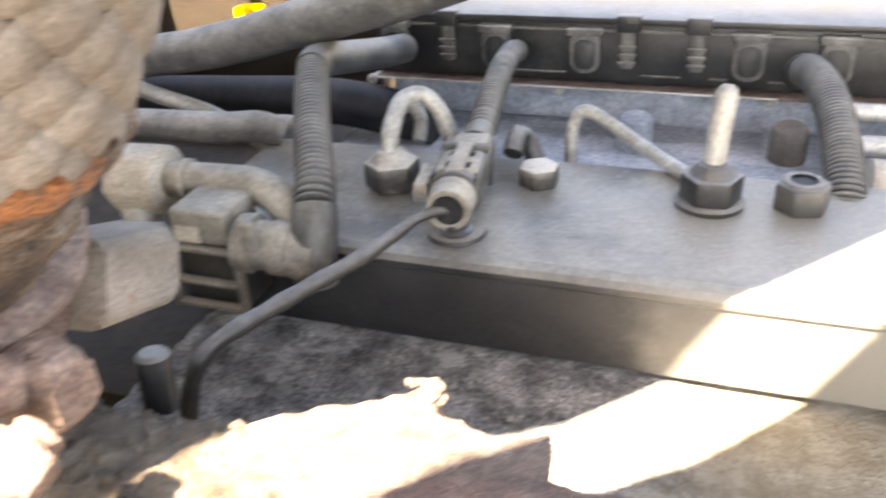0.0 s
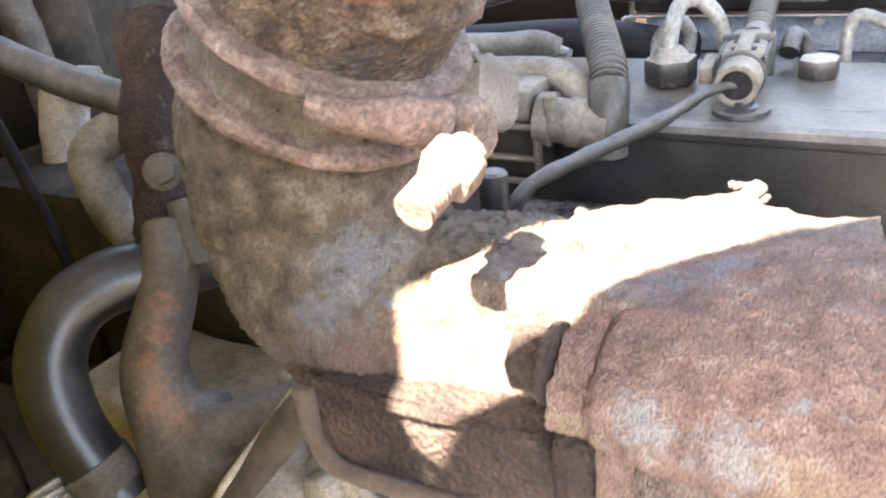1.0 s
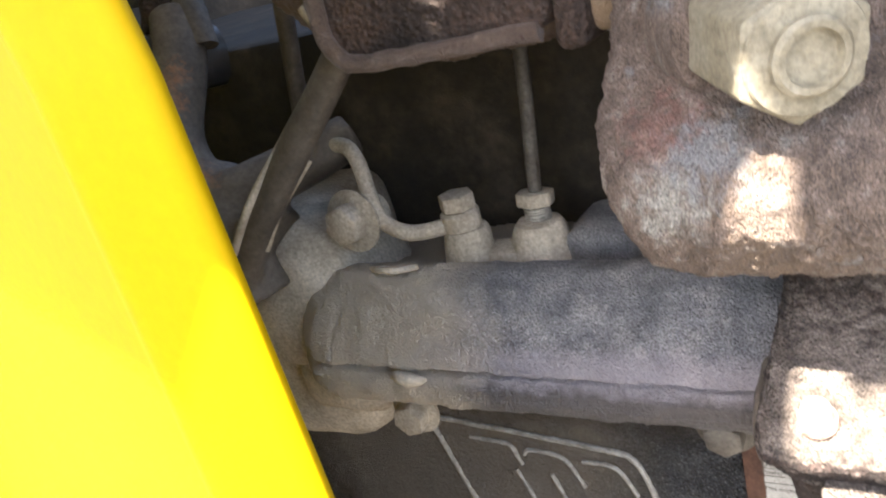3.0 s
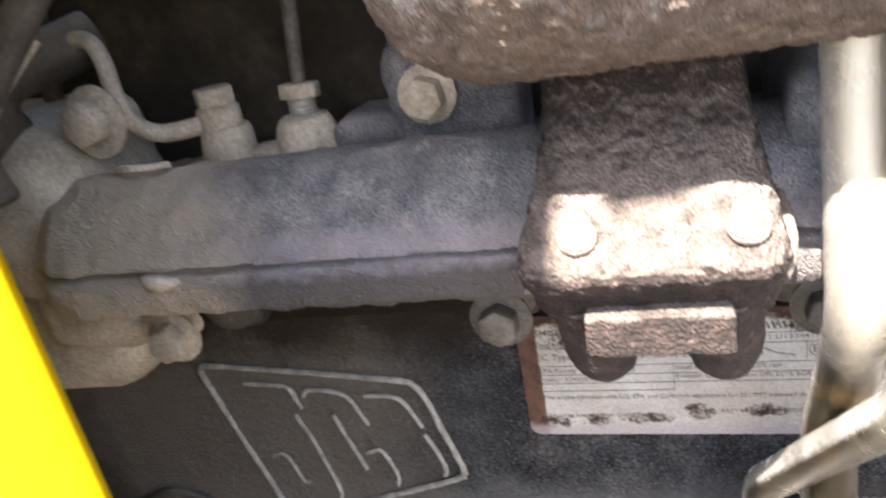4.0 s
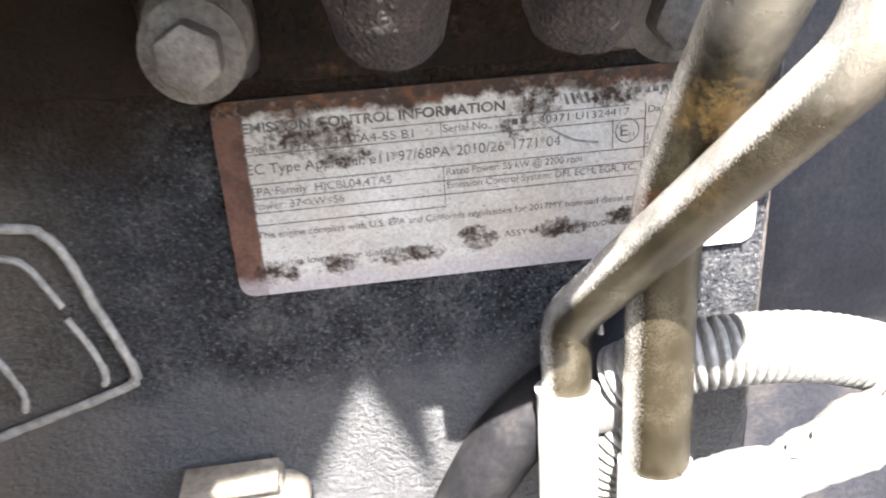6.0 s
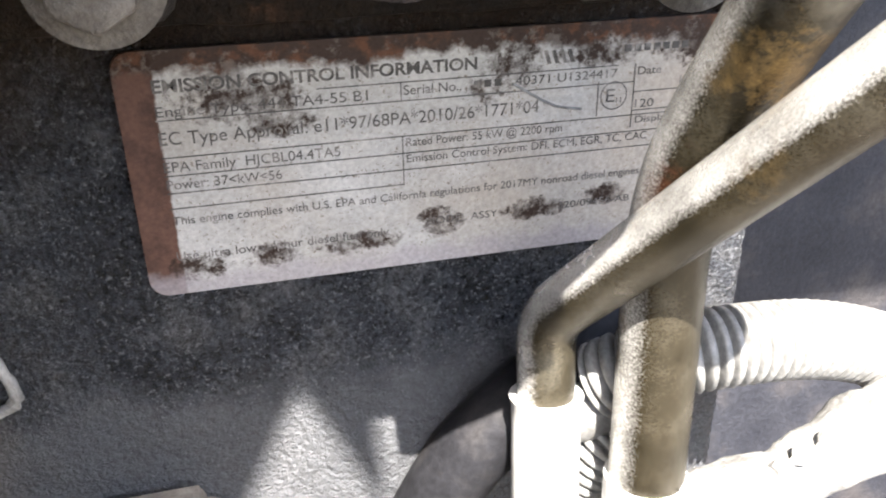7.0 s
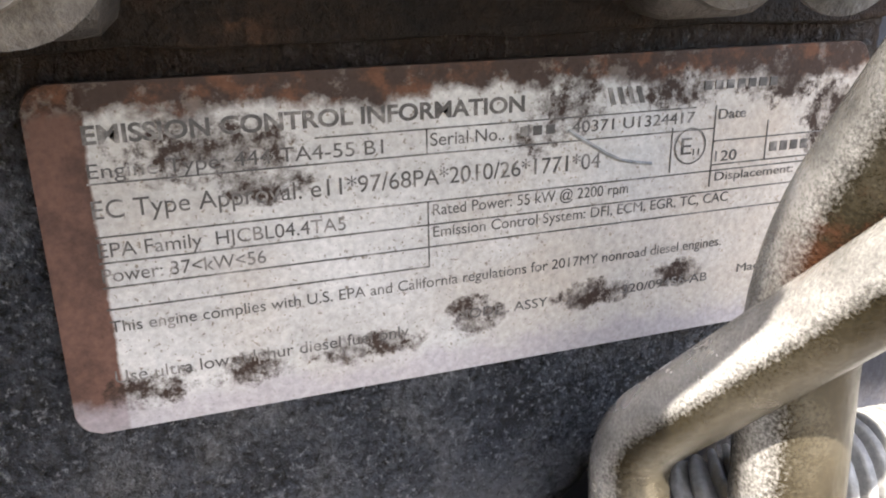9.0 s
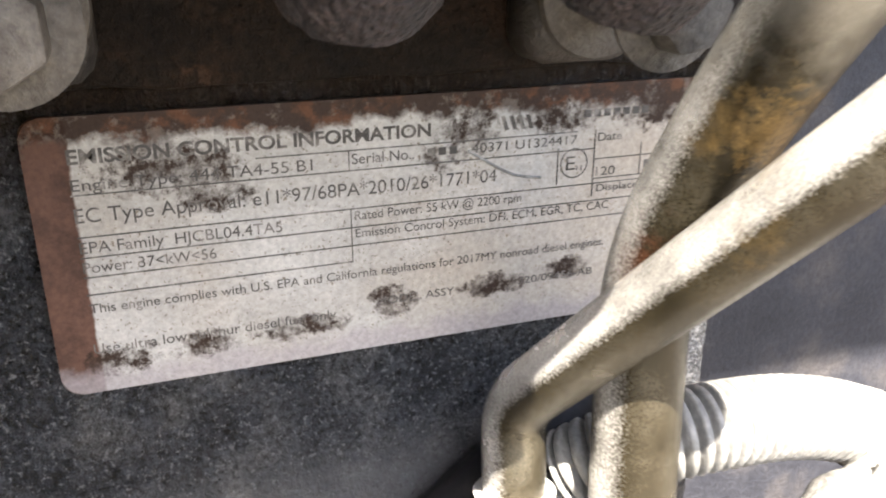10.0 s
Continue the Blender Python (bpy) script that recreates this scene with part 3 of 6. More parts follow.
def head_and_deck():
    h = thing("cylinder_head", (0.0, 0.12, 1.10), "grimy dark cylinder head casting above the block", "cylinder head")
    part("side_wall", rough_up(slab((-0.46, 0.035, 1.10), (0.50, 0.30, 1.222), 0.004, cuts=14), 0.002, 0.03), M_BAY, h)
    part("deck", rough_up(slab((-0.115, 0.004, 1.206), (0.50, 0.12, 1.2245), 0.005, cuts=24), 0.0022, 0.012, 3.0), M_HEAD, h,
         "mottled grey casting face")
    return h


head_and_deck()


def dirt_clods():
    """Crumbs of dried mud that lie on the deck."""
    rnd = random.Random(11)
    bm = bmesh.new()
    for k in range(46):
        x, y, q = rnd.uniform(-0.105, 0.03), rnd.uniform(0.034, 0.078), 0.0006 + 0.0017 * rnd.random() ** 3
        bmesh.ops.create_icosphere(bm, subdivisions=2, radius=q, matrix=Matrix.Translation((x, y, 1.2252 + q * 0.35)) @ Matrix.Diagonal((1.2, rnd.uniform(0.8, 1.3), 0.7, 1)))
    tagged(part("dirt_clods", rough_up(bm, 0.0006, 0.0015, 4.0), M_HEAD), "crumbs of dried pale mud on the cylinder head", "dirt", kind="stuff")


dirt_clods()


def ledge_casting():
    h = thing("coolant_rail_casting", (-0.03, -0.03, 1.095), "long dark dusty casting with a ledge along the block", "engine casting")
    sect = [(0.034, 1.1220), (0.000, 1.1245), (-0.018, 1.1290), (-0.029, 1.1350), (-0.036, 1.1380), (-0.043, 1.1382), (-0.051, 1.1350), (-0.058, 1.1300), (-0.0635, 1.1240), (-0.0675, 1.1185),
            (-0.0700, 1.1145), (-0.0700, 1.1132), (-0.0630, 1.1116), (-0.0690, 1.1100), (-0.0720, 1.1070), (-0.0725, 1.1030), (-0.0705, 1.0985),
            (-0.0660, 1.0955), (-0.0580, 1.0945), (0.034, 1.0965)]
    # finer steps round the section
    fs = []
    for (ya, za), (yb, zb) in zip(sect, sect[1:]):
        n = max(1, int(math.hypot(yb - ya, zb - za) / 0.0022))
        n = min(n, 8)
        fs += [(ya + (yb - ya) * k / n, za + (zb - za) * k / n) for k in range(n)]
    fs.append(sect[-1])
    bm = bmesh.new()
    rings = []
    steps = 150
    for i in range(steps + 1):
        x = -0.163 + 0.273 * i / steps
        e = max(0.0, (-0.128 - x) / 0.035)
        k = math.sqrt(max(0.02, 1 - min(1.0, e) ** 2))
        rings.append([bm.verts.new((x, 0.0 + (y - 0.0) * (0.35 + 0.65 * k) if y < 0 else y, 1.117 + (z - 1.117) * (0.5 + 0.5 * k))) for y, z in fs])
    for a, c in zip(rings, rings[1:]):
        for k in range(len(fs) - 1):
            bm.faces.new((a[k], a[k + 1], c[k + 1], c[k]))
    rough_up(bm, 0.0011, 0.009, 2.0)
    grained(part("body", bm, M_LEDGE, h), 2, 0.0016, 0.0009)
    # bosses on the top face
    part("boss", rough_up(lathe(fine_profile([(0, 0.0125), (0.010, 0.0100), (0.018, 0.0090), (0.0195, 0.0080), (0.0200, 0.004)], 0.002), (-0.0868, -0.0215, 1.1270), (0, 0, 1), 32), 0.0005, 0.006), M_DUSTY, h)
    part("boss", rough_up(lathe(fine_profile([(0, 0.0140), (0.010, 0.0112), (0.016, 0.0102), (0.0185, 0.0085), (0.0190, 0.004)], 0.002), (-0.0585, -0.0160, 1.1270), (0, 0, 1), 32), 0.0005, 0.006), M_DUSTY, h)
    part("web", rough_up(slab((-0.082, -0.026, 1.124), (-0.062, -0.010, 1.1375), 0.004, cuts=3), 0.0005, 0.005), M_DUSTY, h)
    part("mud_patch", rough_up(sweep([(-0.1010, -0.0705, 1.1108), (-0.0965, -0.0722, 1.1106), (-0.0915, -0.0722, 1.1100), (-0.0880, -0.0708, 1.1098)], lambda s, t: 0.0040 * math.sin(0.3 + 2.6 * s / t), 16, squash=0.7), 0.0008, 0.005)
         , M_DUSTY, h, "dried pale mud patch")
    part("bolt_boss", rough_up(slab((-0.030, -0.0135, 1.120), (0.016, 0.025, 1.166), 0.008, 3, 5), 0.001, 0.008), M_LEDGE, h)
    part("low_web", rough_up(slab((-0.048, -0.022, 1.120), (-0.024, 0.012, 1.1430), 0.006, 3, 4), 0.0008, 0.008), M_LEDGE, h)
    part("gasket_edge", sweep([(-0.118, -0.044, 1.1405), (-0.110, -0.050, 1.1425), (-0.103, -0.048, 1.1415), (-0.097, -0.044, 1.141)], 0.0012, 6), M_DUSTY, h)
    return h


ledge_casting()


def front_housing():
    h = thing("front_housing", (-0.22, -0.01, 1.05), "dust-covered front housing casting with a gasket seam", "engine casting")
    prof = [(0.0, 0.004), (0.004, 0.030), (0.012, 0.036), (0.034, 0.038), (0.050, 0.036), (0.060, 0.026), (0.064, 0.004)]
    part("drum", rough_up(lathe(fine_profile(prof, 0.004), (-0.163, 0.012, 1.118), (-0.1, -1, 0.10), 44), 0.0007, 0.014, 1.0), M_DUSTY, h)
    part("body", rough_up(slab((-0.300, -0.036, 1.040), (-0.150, 0.036, 1.160), 0.018, 4, 8), 0.0012, 0.022, 5.0), M_DUSTY, h)
    part("seam", sweep([(-0.222, -0.058, 1.115), (-0.200, -0.060, 1.150), (-0.178, -0.052, 1.164), (-0.160, -0.040, 1.172)], 0.0012, 6), M_DARKIRON, h)
    part("foot", rough_up(slab((-0.175, -0.050, 1.070), (-0.128, 0.02, 1.106), 0.012, 4, 6), 0.0012, 0.014, 8.0), M_DUSTY, h)
    return h


front_housing()


# ---- bolts along the casting ----
GREYDUST = "dust-greyed hexagon flange bolt screwed into the casting"
bolt((-0.1140, -0.038, 1.0785), (0, -1, -0.05), 0.0125, 0.0075, 0.0105, 0.010, M_DUSTY, GREYDUST, group="casting bolts")
bolt((0.0045, -0.012, 1.0735), (0, -1, -0.05), 0.0125, 0.0075, 0.0108, 0.022, M_BOLTGREY, GREYDUST, group="casting bolts", turn=0.55)
bolt((0.1060, -0.012, 1.0735), (0, -1, -0.05), 0.0125, 0.0075, 0.0108, 0.022, M_BOLTGREY, GREYDUST, group="casting bolts", turn=0.2)
bolt((-0.1275, -0.018, 1.1545), (-0.10, -1, 0.10), 0.0150, 0.0080, 0.0130, 0.014, M_DUSTY, GREYDUST, group="casting bolts")
bolt((-0.0115, -0.0135, 1.1480), (0, -1, 0.0), 0.0125, 0.0075, 0.0100, 0.005, M_DUSTY, GREYDUST, group="casting bolts", turn=0.7)


def bolt_lug(x, name="bolt_lug"):
    h = thing(name, (x, 0.0, 1.073), "dust-covered cast lug that carries a casting bolt", "casting lug", "casting lugs")
    part("lug_body", rough_up(slab((x - 0.014, -0.014, 1.060), (x + 0.012, 0.002, 1.094), 0.006, 3, 3), 0.001, 0.01), M_BLOCK, h)
    part("lug_face", lathe(fine_profile([(0, 0.0125), (0.0016, 0.0122), (0.0020, 0.0105)], 0.002), (x, -0.0138, 1.0738), (0, -1, -0.05), 32), M_BOLTGREY, h, "machined round seat")
    return h


bolt_lug(0.0030)
bolt_lug(0.1045)
bolt_lug(-0.112)


# ---- emission plate ----
def plate():
    p = thing("emission_plate", (0.074, 0.0, 1.0), "stained rusty metal plate with a worn emission control label", "data plate")
    m = bpy.data.materials.new("worn_printed_label")
    m.use_nodes = True
    nt = m.node_tree
    N, L = nt.nodes.new, nt.links.new
    bs = nt.nodes["Principled BSDF"]
    co = N("ShaderNodeTexCoord").outputs["Object"]
    sep = N("ShaderNodeSeparateXYZ")
    L(co, sep.inputs[0])

    def math_node(op, a, b=None, c=None):
        n = N("ShaderNodeMath")
        n.operation = op
        for i, v in enumerate((a, b, c)):
            if v is None:
                continue
            if isinstance(v, (int, float)):
                n.inputs[i].default_value = v
            else:
                L(v, n.inputs[i])
        return n.outputs[0]

    def step_range(v, lo, hi):
        n = N("ShaderNodeMapRange")
        n.inputs[1].default_value, n.inputs[2].default_value = lo, hi
        L(v, n.inputs[0])
        return n.outputs[0]

    def tex(s, d=8.0, r=0.65):
        n = N("ShaderNodeTexNoise")
        n.inputs["Scale"].default_value, n.inputs["Detail"].default_value, n.inputs["Roughness"].default_value = s, d, r
        L(co, n.inputs["Vector"])
        return n.outputs["Fac"]

    def blob(x, z, rx, rz):
        """1 in the middle of a stain, 0 at its rim and outside."""
        dx = math_node("DIVIDE", math_node("SUBTRACT", sep.outputs[0], x), rx)
        dz = math_node("DIVIDE", math_node("SUBTRACT", sep.outputs[2], z), rz)
        d = math_node("ADD", math_node("MULTIPLY", dx, dx), math_node("MULTIPLY", dz, dz))
        return math_node("MAXIMUM", math_node("SUBTRACT", 1.0, d), 0.0)

    def mix(fac, a, b):
        n = N("ShaderNodeMix")
        n.data_type = "RGBA"
        L(fac, n.inputs[0])
        L(a, n.inputs[6]) if not isinstance(a, tuple) else None
        if isinstance(a, tuple):
            n.inputs[6].default_value = (*a, 1)
        n.inputs[7].default_value = (*b, 1)
        return n.outputs[2]

    broad, mid, fine = tex(35), tex(170), tex(900, 3.0)
    col = mix(step_range(broad, 0.35, 0.68), (0.475, 0.460, 0.432), (0.335, 0.318, 0.292))
    col = mix(math_node("MULTIPLY", step_range(tex(1300, 3.0, 0.6), 0.62, 0.68), 0.8), col, (0.13, 0.10, 0.07))
    col = mix(math_node("MULTIPLY", step_range(tex(14, 4.0), 0.42, 0.66), 0.55), col, (0.42, 0.340, 0.255))
    # brown rust along the upper edge and the left border
    lf = math_node("ADD", math_node("MULTIPLY", math_node("SUBTRACT", 0.0078, sep.outputs[0]), 900.0), math_node("MULTIPLY", math_node("SUBTRACT", mid, 0.5), 2.0))
    col = mix(step_range(lf, 0.0, 0.5), col, (0.112, 0.060, 0.044))
    col = mix(math_node("MULTIPLY", math_node("MULTIPLY", step_range(lf, 0.0, 0.5), step_range(tex(90, 8.0, 0.7), 0.45, 0.62)), 0.85), col, (0.058, 0.033, 0.025))
    tp = math_node("ADD", math_node("MULTIPLY", math_node("SUBTRACT", sep.outputs[2], 1.0484), 500.0), math_node("ADD", math_node("MULTIPLY", math_node("SUBTRACT", broad, 0.5), 7.0), math_node("MULTIPLY", math_node("SUBTRACT", mid, 0.5), 4.0)))
    col = mix(math_node("MULTIPLY", step_range(tp, -0.2, 0.9), 0.97), col, (0.030, 0.0145, 0.009))
    col = mix(math_node("MULTIPLY", math_node("MULTIPLY", step_range(tp, -0.2, 0.9), step_range(tex(130, 8.0, 0.7), 0.50, 0.60)), 0.75), col, (0.120, 0.052, 0.026))
    col = mix(math_node("MULTIPLY", math_node("MULTIPLY", step_range(tp, -0.2, 0.9), step_range(tex(210, 8.0, 0.7), 0.54, 0.62)), 0.6), col, (0.17, 0.145, 0.125))
    bt = math_node("ADD", math_node("MULTIPLY", math_node("SUBTRACT", 1.0062, sep.outputs[2]), 400.0), math_node("MULTIPLY", math_node("SUBTRACT", mid, 0.5), 5.0))
    col = mix(math_node("MULTIPLY", step_range(bt, 0.0, 1.5), 0.7), col, (0.32, 0.29, 0.30))
    # dark stains with ragged rims
    stains = None
    for x, z, rx, rz in ((0.024, 1.0432, 0.017, 0.0065), (0.032, 1.0385, 0.010, 0.0050), (0.082, 1.0455, 0.010, 0.0075), (0.077, 1.041, 0.006, 0.004),
                         (0.104, 1.0475, 0.012, 0.0045), (0.128, 1.0470, 0.012, 0.0055), (0.140, 1.040, 0.008, 0.010),
                         (0.012, 1.0065, 0.009, 0.0042), (0.027, 1.0068, 0.008, 0.0038), (0.048, 1.0072, 0.014, 0.0034), (0.066, 1.0098, 0.007, 0.0050),
                         (0.090, 1.0108, 0.010, 0.0036), (0.108, 1.0125, 0.007, 0.0034)):
        s = blob(x, z, rx, rz)
        stains = s if stains is None else math_node("MAXIMUM", stains, s)
    rag = math_node("ADD", math_node("MULTIPLY", math_node("SUBTRACT", tex(110, 8.0, 0.7), 0.5), 3.6), math_node("MULTIPLY", math_node("SUBTRACT", tex(600, 6.0, 0.7), 0.5), 2.4))
    smask = step_range(math_node("ADD", stains, math_node("MULTIPLY", rag, math_node("MINIMUM", math_node("MULTIPLY", stains, 4.0), 1.0))), 0.26, 0.74)
    col = mix(math_node("MULTIPLY", smask, step_range(tex(260, 6.0, 0.7), 0.30, 0.55)), col, (0.034, 0.021, 0.015))
    grain = N("ShaderNodeMix")
    grain.data_type, grain.blend_type = "RGBA", "MULTIPLY"
    grain.inputs[0].default_value = 0.7
    gm = N("ShaderNodeMapRange")
    gm.inputs[1].default_value, gm.inputs[2].default_value, gm.inputs[3].default_value, gm.inputs[4].default_value = 0.3, 0.7, 0.72, 1.2
    L(fine, gm.inputs[0])
    L(col, grain.inputs[6])
    L(gm.outputs[0], grain.inputs[7])
    L(grain.outputs[2], bs.inputs["Base Color"])
    bs.inputs["Roughness"].default_value = 0.6
    bs.inputs["Specular IOR Level"].default_value = 0.15
    bp = N("ShaderNodeBump")
    bp.inputs["Strength"].default_value, bp.inputs["Distance"].default_value = 0.35, 0.0004
    L(mid, bp.inputs["Height"])
    L(bp.outputs[0], bs.inputs["Normal"])

    base = frame_of((0, -0.0002, 0), (0, -1, 0))           # x right, y up on the plate
    part("sheet", prism(round_poly(0.0, 1.0, 0.1478, 1.0542, 0.0035), 0.0011, base, 0.0003, 1), m, p, "rust-edged printed metal sheet")
    face = -0.00142

    def words(text, x, z, width, size, bold=0.0):
        cu = bpy.data.curves.new("words", "FONT")
        cu.body, cu.size, cu.extrude, cu.offset = text, size, 0.00003, bold
        tmp = new("words", cu)
        bpy.context.view_layer.update()
        me = bpy.data.meshes.new_from_object(tmp.evaluated_get(bpy.context.evaluated_depsgraph_get()))
        bpy.data.objects.remove(tmp)
        xs = [v.co.x for v in me.vertices]
        k = width / (max(xs) - min(xs))
        me.transform(Matrix.Translation((x, face, z)) @ Matrix.Rotation(radians(90), 4, "X") @ Matrix.Diagonal((k, 1, 1, 1)) @ Matrix.Translation((-min(xs), 0, 0)))
        me.name = "print"
        me.materials.clear()
        me.materials.append(M_INK)
        ob = new("print", me)
        ob.parent = p
        ob.matrix_parent_inverse = p.matrix_world.inverted()
        return ob

    rows = [("EMISSION CONTROL INFORMATION", 0.0072, 1.0457, 0.0680, 0.0037, 0.00010), ("Engine Type:", 0.0072, 1.0407, 0.0190, 0.0031, 0),
            ("444 TA4-55 B1", 0.0275, 1.0407, 0.0232, 0.0033, 0), ("Serial No..", 0.0586, 1.0412, 0.0130, 0.0031, 0),
            ("40371 U1324417", 0.0842, 1.0413, 0.0248, 0.0029, 0),
            ("EC Type Approval: e11*97/68PA*2010/26*1771*04", 0.0070, 1.0347, 0.0830, 0.0040, 0),
            ("EPA Family  HJCBL04.4TA5", 0.0070, 1.0288, 0.0370, 0.0032, 0), ("Power: 37<kW<56", 0.0070, 1.0249, 0.0240, 0.0031, 0),
            ("Rated Power: 55 kW @ 2200 rpm", 0.0588, 1.0295, 0.0372, 0.0028, 0),
            ("Emission Control System: DFI, ECM, EGR, TC, CAC", 0.0588, 1.0257, 0.0592, 0.0027, 0),
            ("This engine complies with U.S. EPA and California regulations for 2017MY nonroad diesel engines.", 0.0070, 1.0168, 0.1105, 0.0027, 0),
            ("Use ultra low sulphur diesel fuel only", 0.0066, 1.0083, 0.0474, 0.0030, 0), ("MODEL ASSY", 0.0630, 1.0098, 0.0175, 0.0026, 0),
            ("320/09456-AB", 0.0960, 1.0099, 0.0190, 0.0025, 0), ("Made", 0.1220, 1.0106, 0.0070, 0.0025, 0), ("120", 0.1142, 1.0336, 0.0048, 0.0029, 0),
            ("Date", 0.1142, 1.0415, 0.0060, 0.0027, 0), ("Displacement: 4.4", 0.1146, 1.0299, 0.0230, 0.0024, 0), ("E", 0.1066, 1.0355, 0.0022, 0.0045, 0),
            ("11", 0.1092, 1.0352, 0.0013, 0.0018, 0)]
    for r in rows:
        words(*r)

    def rule(xa, za, xb, zb, w=0.00022):
        bm = slab((min(xa, xb) - w / 2, face - 0.00004, min(za, zb) - w / 2), (max(xa, xb) + w / 2, face + 0.00012, max(za, zb) + w / 2), 0)
        part("rule", bm, M_INK, p)

    for r in ((0.007, 1.0399, 0.1135, 1.0399), (0.040, 1.0440, 0.1090, 1.0440), (0.007, 1.0319, 0.1370, 1.0319), (0.007, 1.0279, 0.1370, 1.0279),
              (0.007, 1.0240, 0.1370, 1.0240), (0.007, 1.0205, 0.0580, 1.0205), (0.0580, 1.0399, 0.0580, 1.0440), (0.0580, 1.0205, 0.0580, 1.0319),
              (0.1045, 1.0325, 0.1045, 1.0405), (0.1135, 1.0290, 0.1135, 1.0440), (0.1255, 1.0330, 0.1255, 1.0405), (0.1135, 1.0375, 0.1385, 1.0375),
              (0.1135, 1.0330, 0.1385, 1.0330)):
        rule(*r)
    for xa, xb, z, h in ((0.1105, 0.1290, 1.0470, 0.0016), (0.1265, 0.1375, 1.0345, 0.0018), (0.0745, 0.0825, 1.0415, 0.0016)):
        n = int((xb - xa) / 0.0024)
        for k in range(n):
            part("unreadable_print", slab((xa + k * 0.0024, face - 0.00004, z), (xa + k * 0.0024 + 0.0016, face + 0.00012, z + h), 0), M_INK, p)
    ring = bmesh.new()
    vs = [[ring.verts.new((0.1085 + r * math.cos(a), face - 0.00004, 1.0370 + r * math.sin(a))) for r in (0.0031, 0.0034)]
          for a in (2 * math.pi * k / 40 for k in range(40))]
    for k in range(40):
        a, c = vs[k], vs[(k + 1) % 40]
        ring.faces.new((a[0], a[1], c[1], c[0]))
    part("approval_ring", ring, M_INK, p)
    for k in range(4):
        s = prism([(0, 0), (0.0009, 0), (-0.0001, 0.0030), (-0.0010, 0.0030)], 0.0001, frame_of((0.0917 + 0.0019 * k, face + 0.00006, 1.0456), (0, -1, 0)), 0)
        part("mark_bar", s, M_INK, p)
    part("scratch", sweep([(0.0835, face, 1.0418), (0.088, face, 1.0390), (0.094, face, 1.0357), (0.1005, face, 1.0345)], 0.00035, 6), M_CREAM, p, "bright curved scratch")
    return p


plate()


# ---- exhaust side: elbow, pipe, clamp, turbine ----
PIPE_FOOT = Vector((-0.0965, -0.0395, 1.3115))
PIPE_DIR = Vector((0.62, 0.0, 1.0)).normalized()


def exhaust():
    e = thing("exhaust_elbow", (-0.06, -0.045, 1.223), "rough brown scaled cast exhaust elbow below the clamp", "exhaust elbow")
    d = PIPE_DIR
    top = PIPE_FOOT + d * 0.021
    path = [top, PIPE_FOOT + d * 0.004, (-0.0985, -0.0410, 1.3020), (-0.0970, -0.0430, 1.2860), (-0.0930, -0.0440, 1.2700), (-0.0830, -0.0430, 1.2560), (-0.0660, -0.0405, 1.2480),
            (-0.0450, -0.0375, 1.2470), (-0.0200, -0.0365, 1.2480), (0.0080, -0.0370, 1.2460)]
    rad = lambda s, t: 0.0312 + 0.0012 * min(1.0, s / 0.03) - 0.004 * max(0.0, (s / t - 0.75) / 0.25) + 0.0005 * math.sin(s * 300)
    part("elbow_body", pimpled(rough_up(sweep(path, rad, 256, step=0.0008), 0.0009, 0.0070, 4.0), 0.00090, 0.0026, 6.0), M_ELBOW, e, angle=80)
    # square outlet flange with a rolled rim below
    fl = prism(round_poly(-0.083, 1.2230, -0.012, 1.2530, 0.010), 0.062, frame_of((0, -0.0165, 0), (0, -1, 0)), 0.0018, 2)
    part("outlet_box", rough_up(fl, 0.0006, 0.006), M_SOOT, e, "sooty dark outlet box")
    rim = [(-0.0800, -0.0800, 1.2500), (-0.0805, -0.0805, 1.2400), (-0.0800, -0.0805, 1.2325), (-0.0765, -0.0805, 1.2262), (-0.0700, -0.0805, 1.2240), (-0.0500, -0.0800, 1.2240),
           (-0.0160, -0.0785, 1.2245)]
    part("rolled_rim", rough_up(sweep(rim, 0.0027, 12), 0.0005, 0.005), M_ELBOW, e)
    part("seam_lip", rough_up(sweep([(-0.083, -0.079, 1.2515), (-0.05, -0.0798, 1.2512), (-0.014, -0.079, 1.2515)], 0.0016, 8), 0.0004, 0.004), M_SOOT, e)
    ear = [(-0.050, -0.060), (-0.0400, -0.0420), (-0.0326, -0.0375), (-0.0300, -0.0290), (-0.0285, -0.0214), (-0.0238, -0.0160), (-0.0120, -0.0090), (0.0010, -0.0022), (0.0080, 0.0035),
           (0.0118, 0.0046), (0.0146, 0.0030), (0.0136, -0.0005), (0.0155, -0.0040), (0.0300, -0.0070), (0.0420, -0.0040), (0.0450, -0.0300), (0.0300, -0.060)]
    rings = [[(x + (0.006 - x) * k, y + (-0.04 - y) * k, z) for x, y in ear] for z, k in ((1.2300, 0.10), (1.2500, 0.02), (1.2700, 0.0), (1.2755, 0.0), (1.2775, 0.015), (1.2782, 0.05))]
    part("rear_flange", rough_up(rough_up(loft(rings), 0.0009, 0.007, 7.0), 0.0005, 0.0025, 2.0), M_RUST, e, "flat-topped ragged rear flange")
    for x, y, z, q in ((0.0095, 0.0045, 1.2780, 0.0016), (0.0125, 0.0035, 1.2785, 0.0021), (0.0140, 0.0015, 1.2765, 0.0016), (0.0070, 0.0030, 1.2790, 0.0012), (-0.0270, -0.0195, 1.2780, 0.0013)):
        flake = bmesh.new()
        bmesh.ops.create_icosphere(flake, subdivisions=3, radius=q, matrix=Matrix.Translation((x, y, z)) @ Matrix.Diagonal((1.3, 1.0, 0.8, 1)))
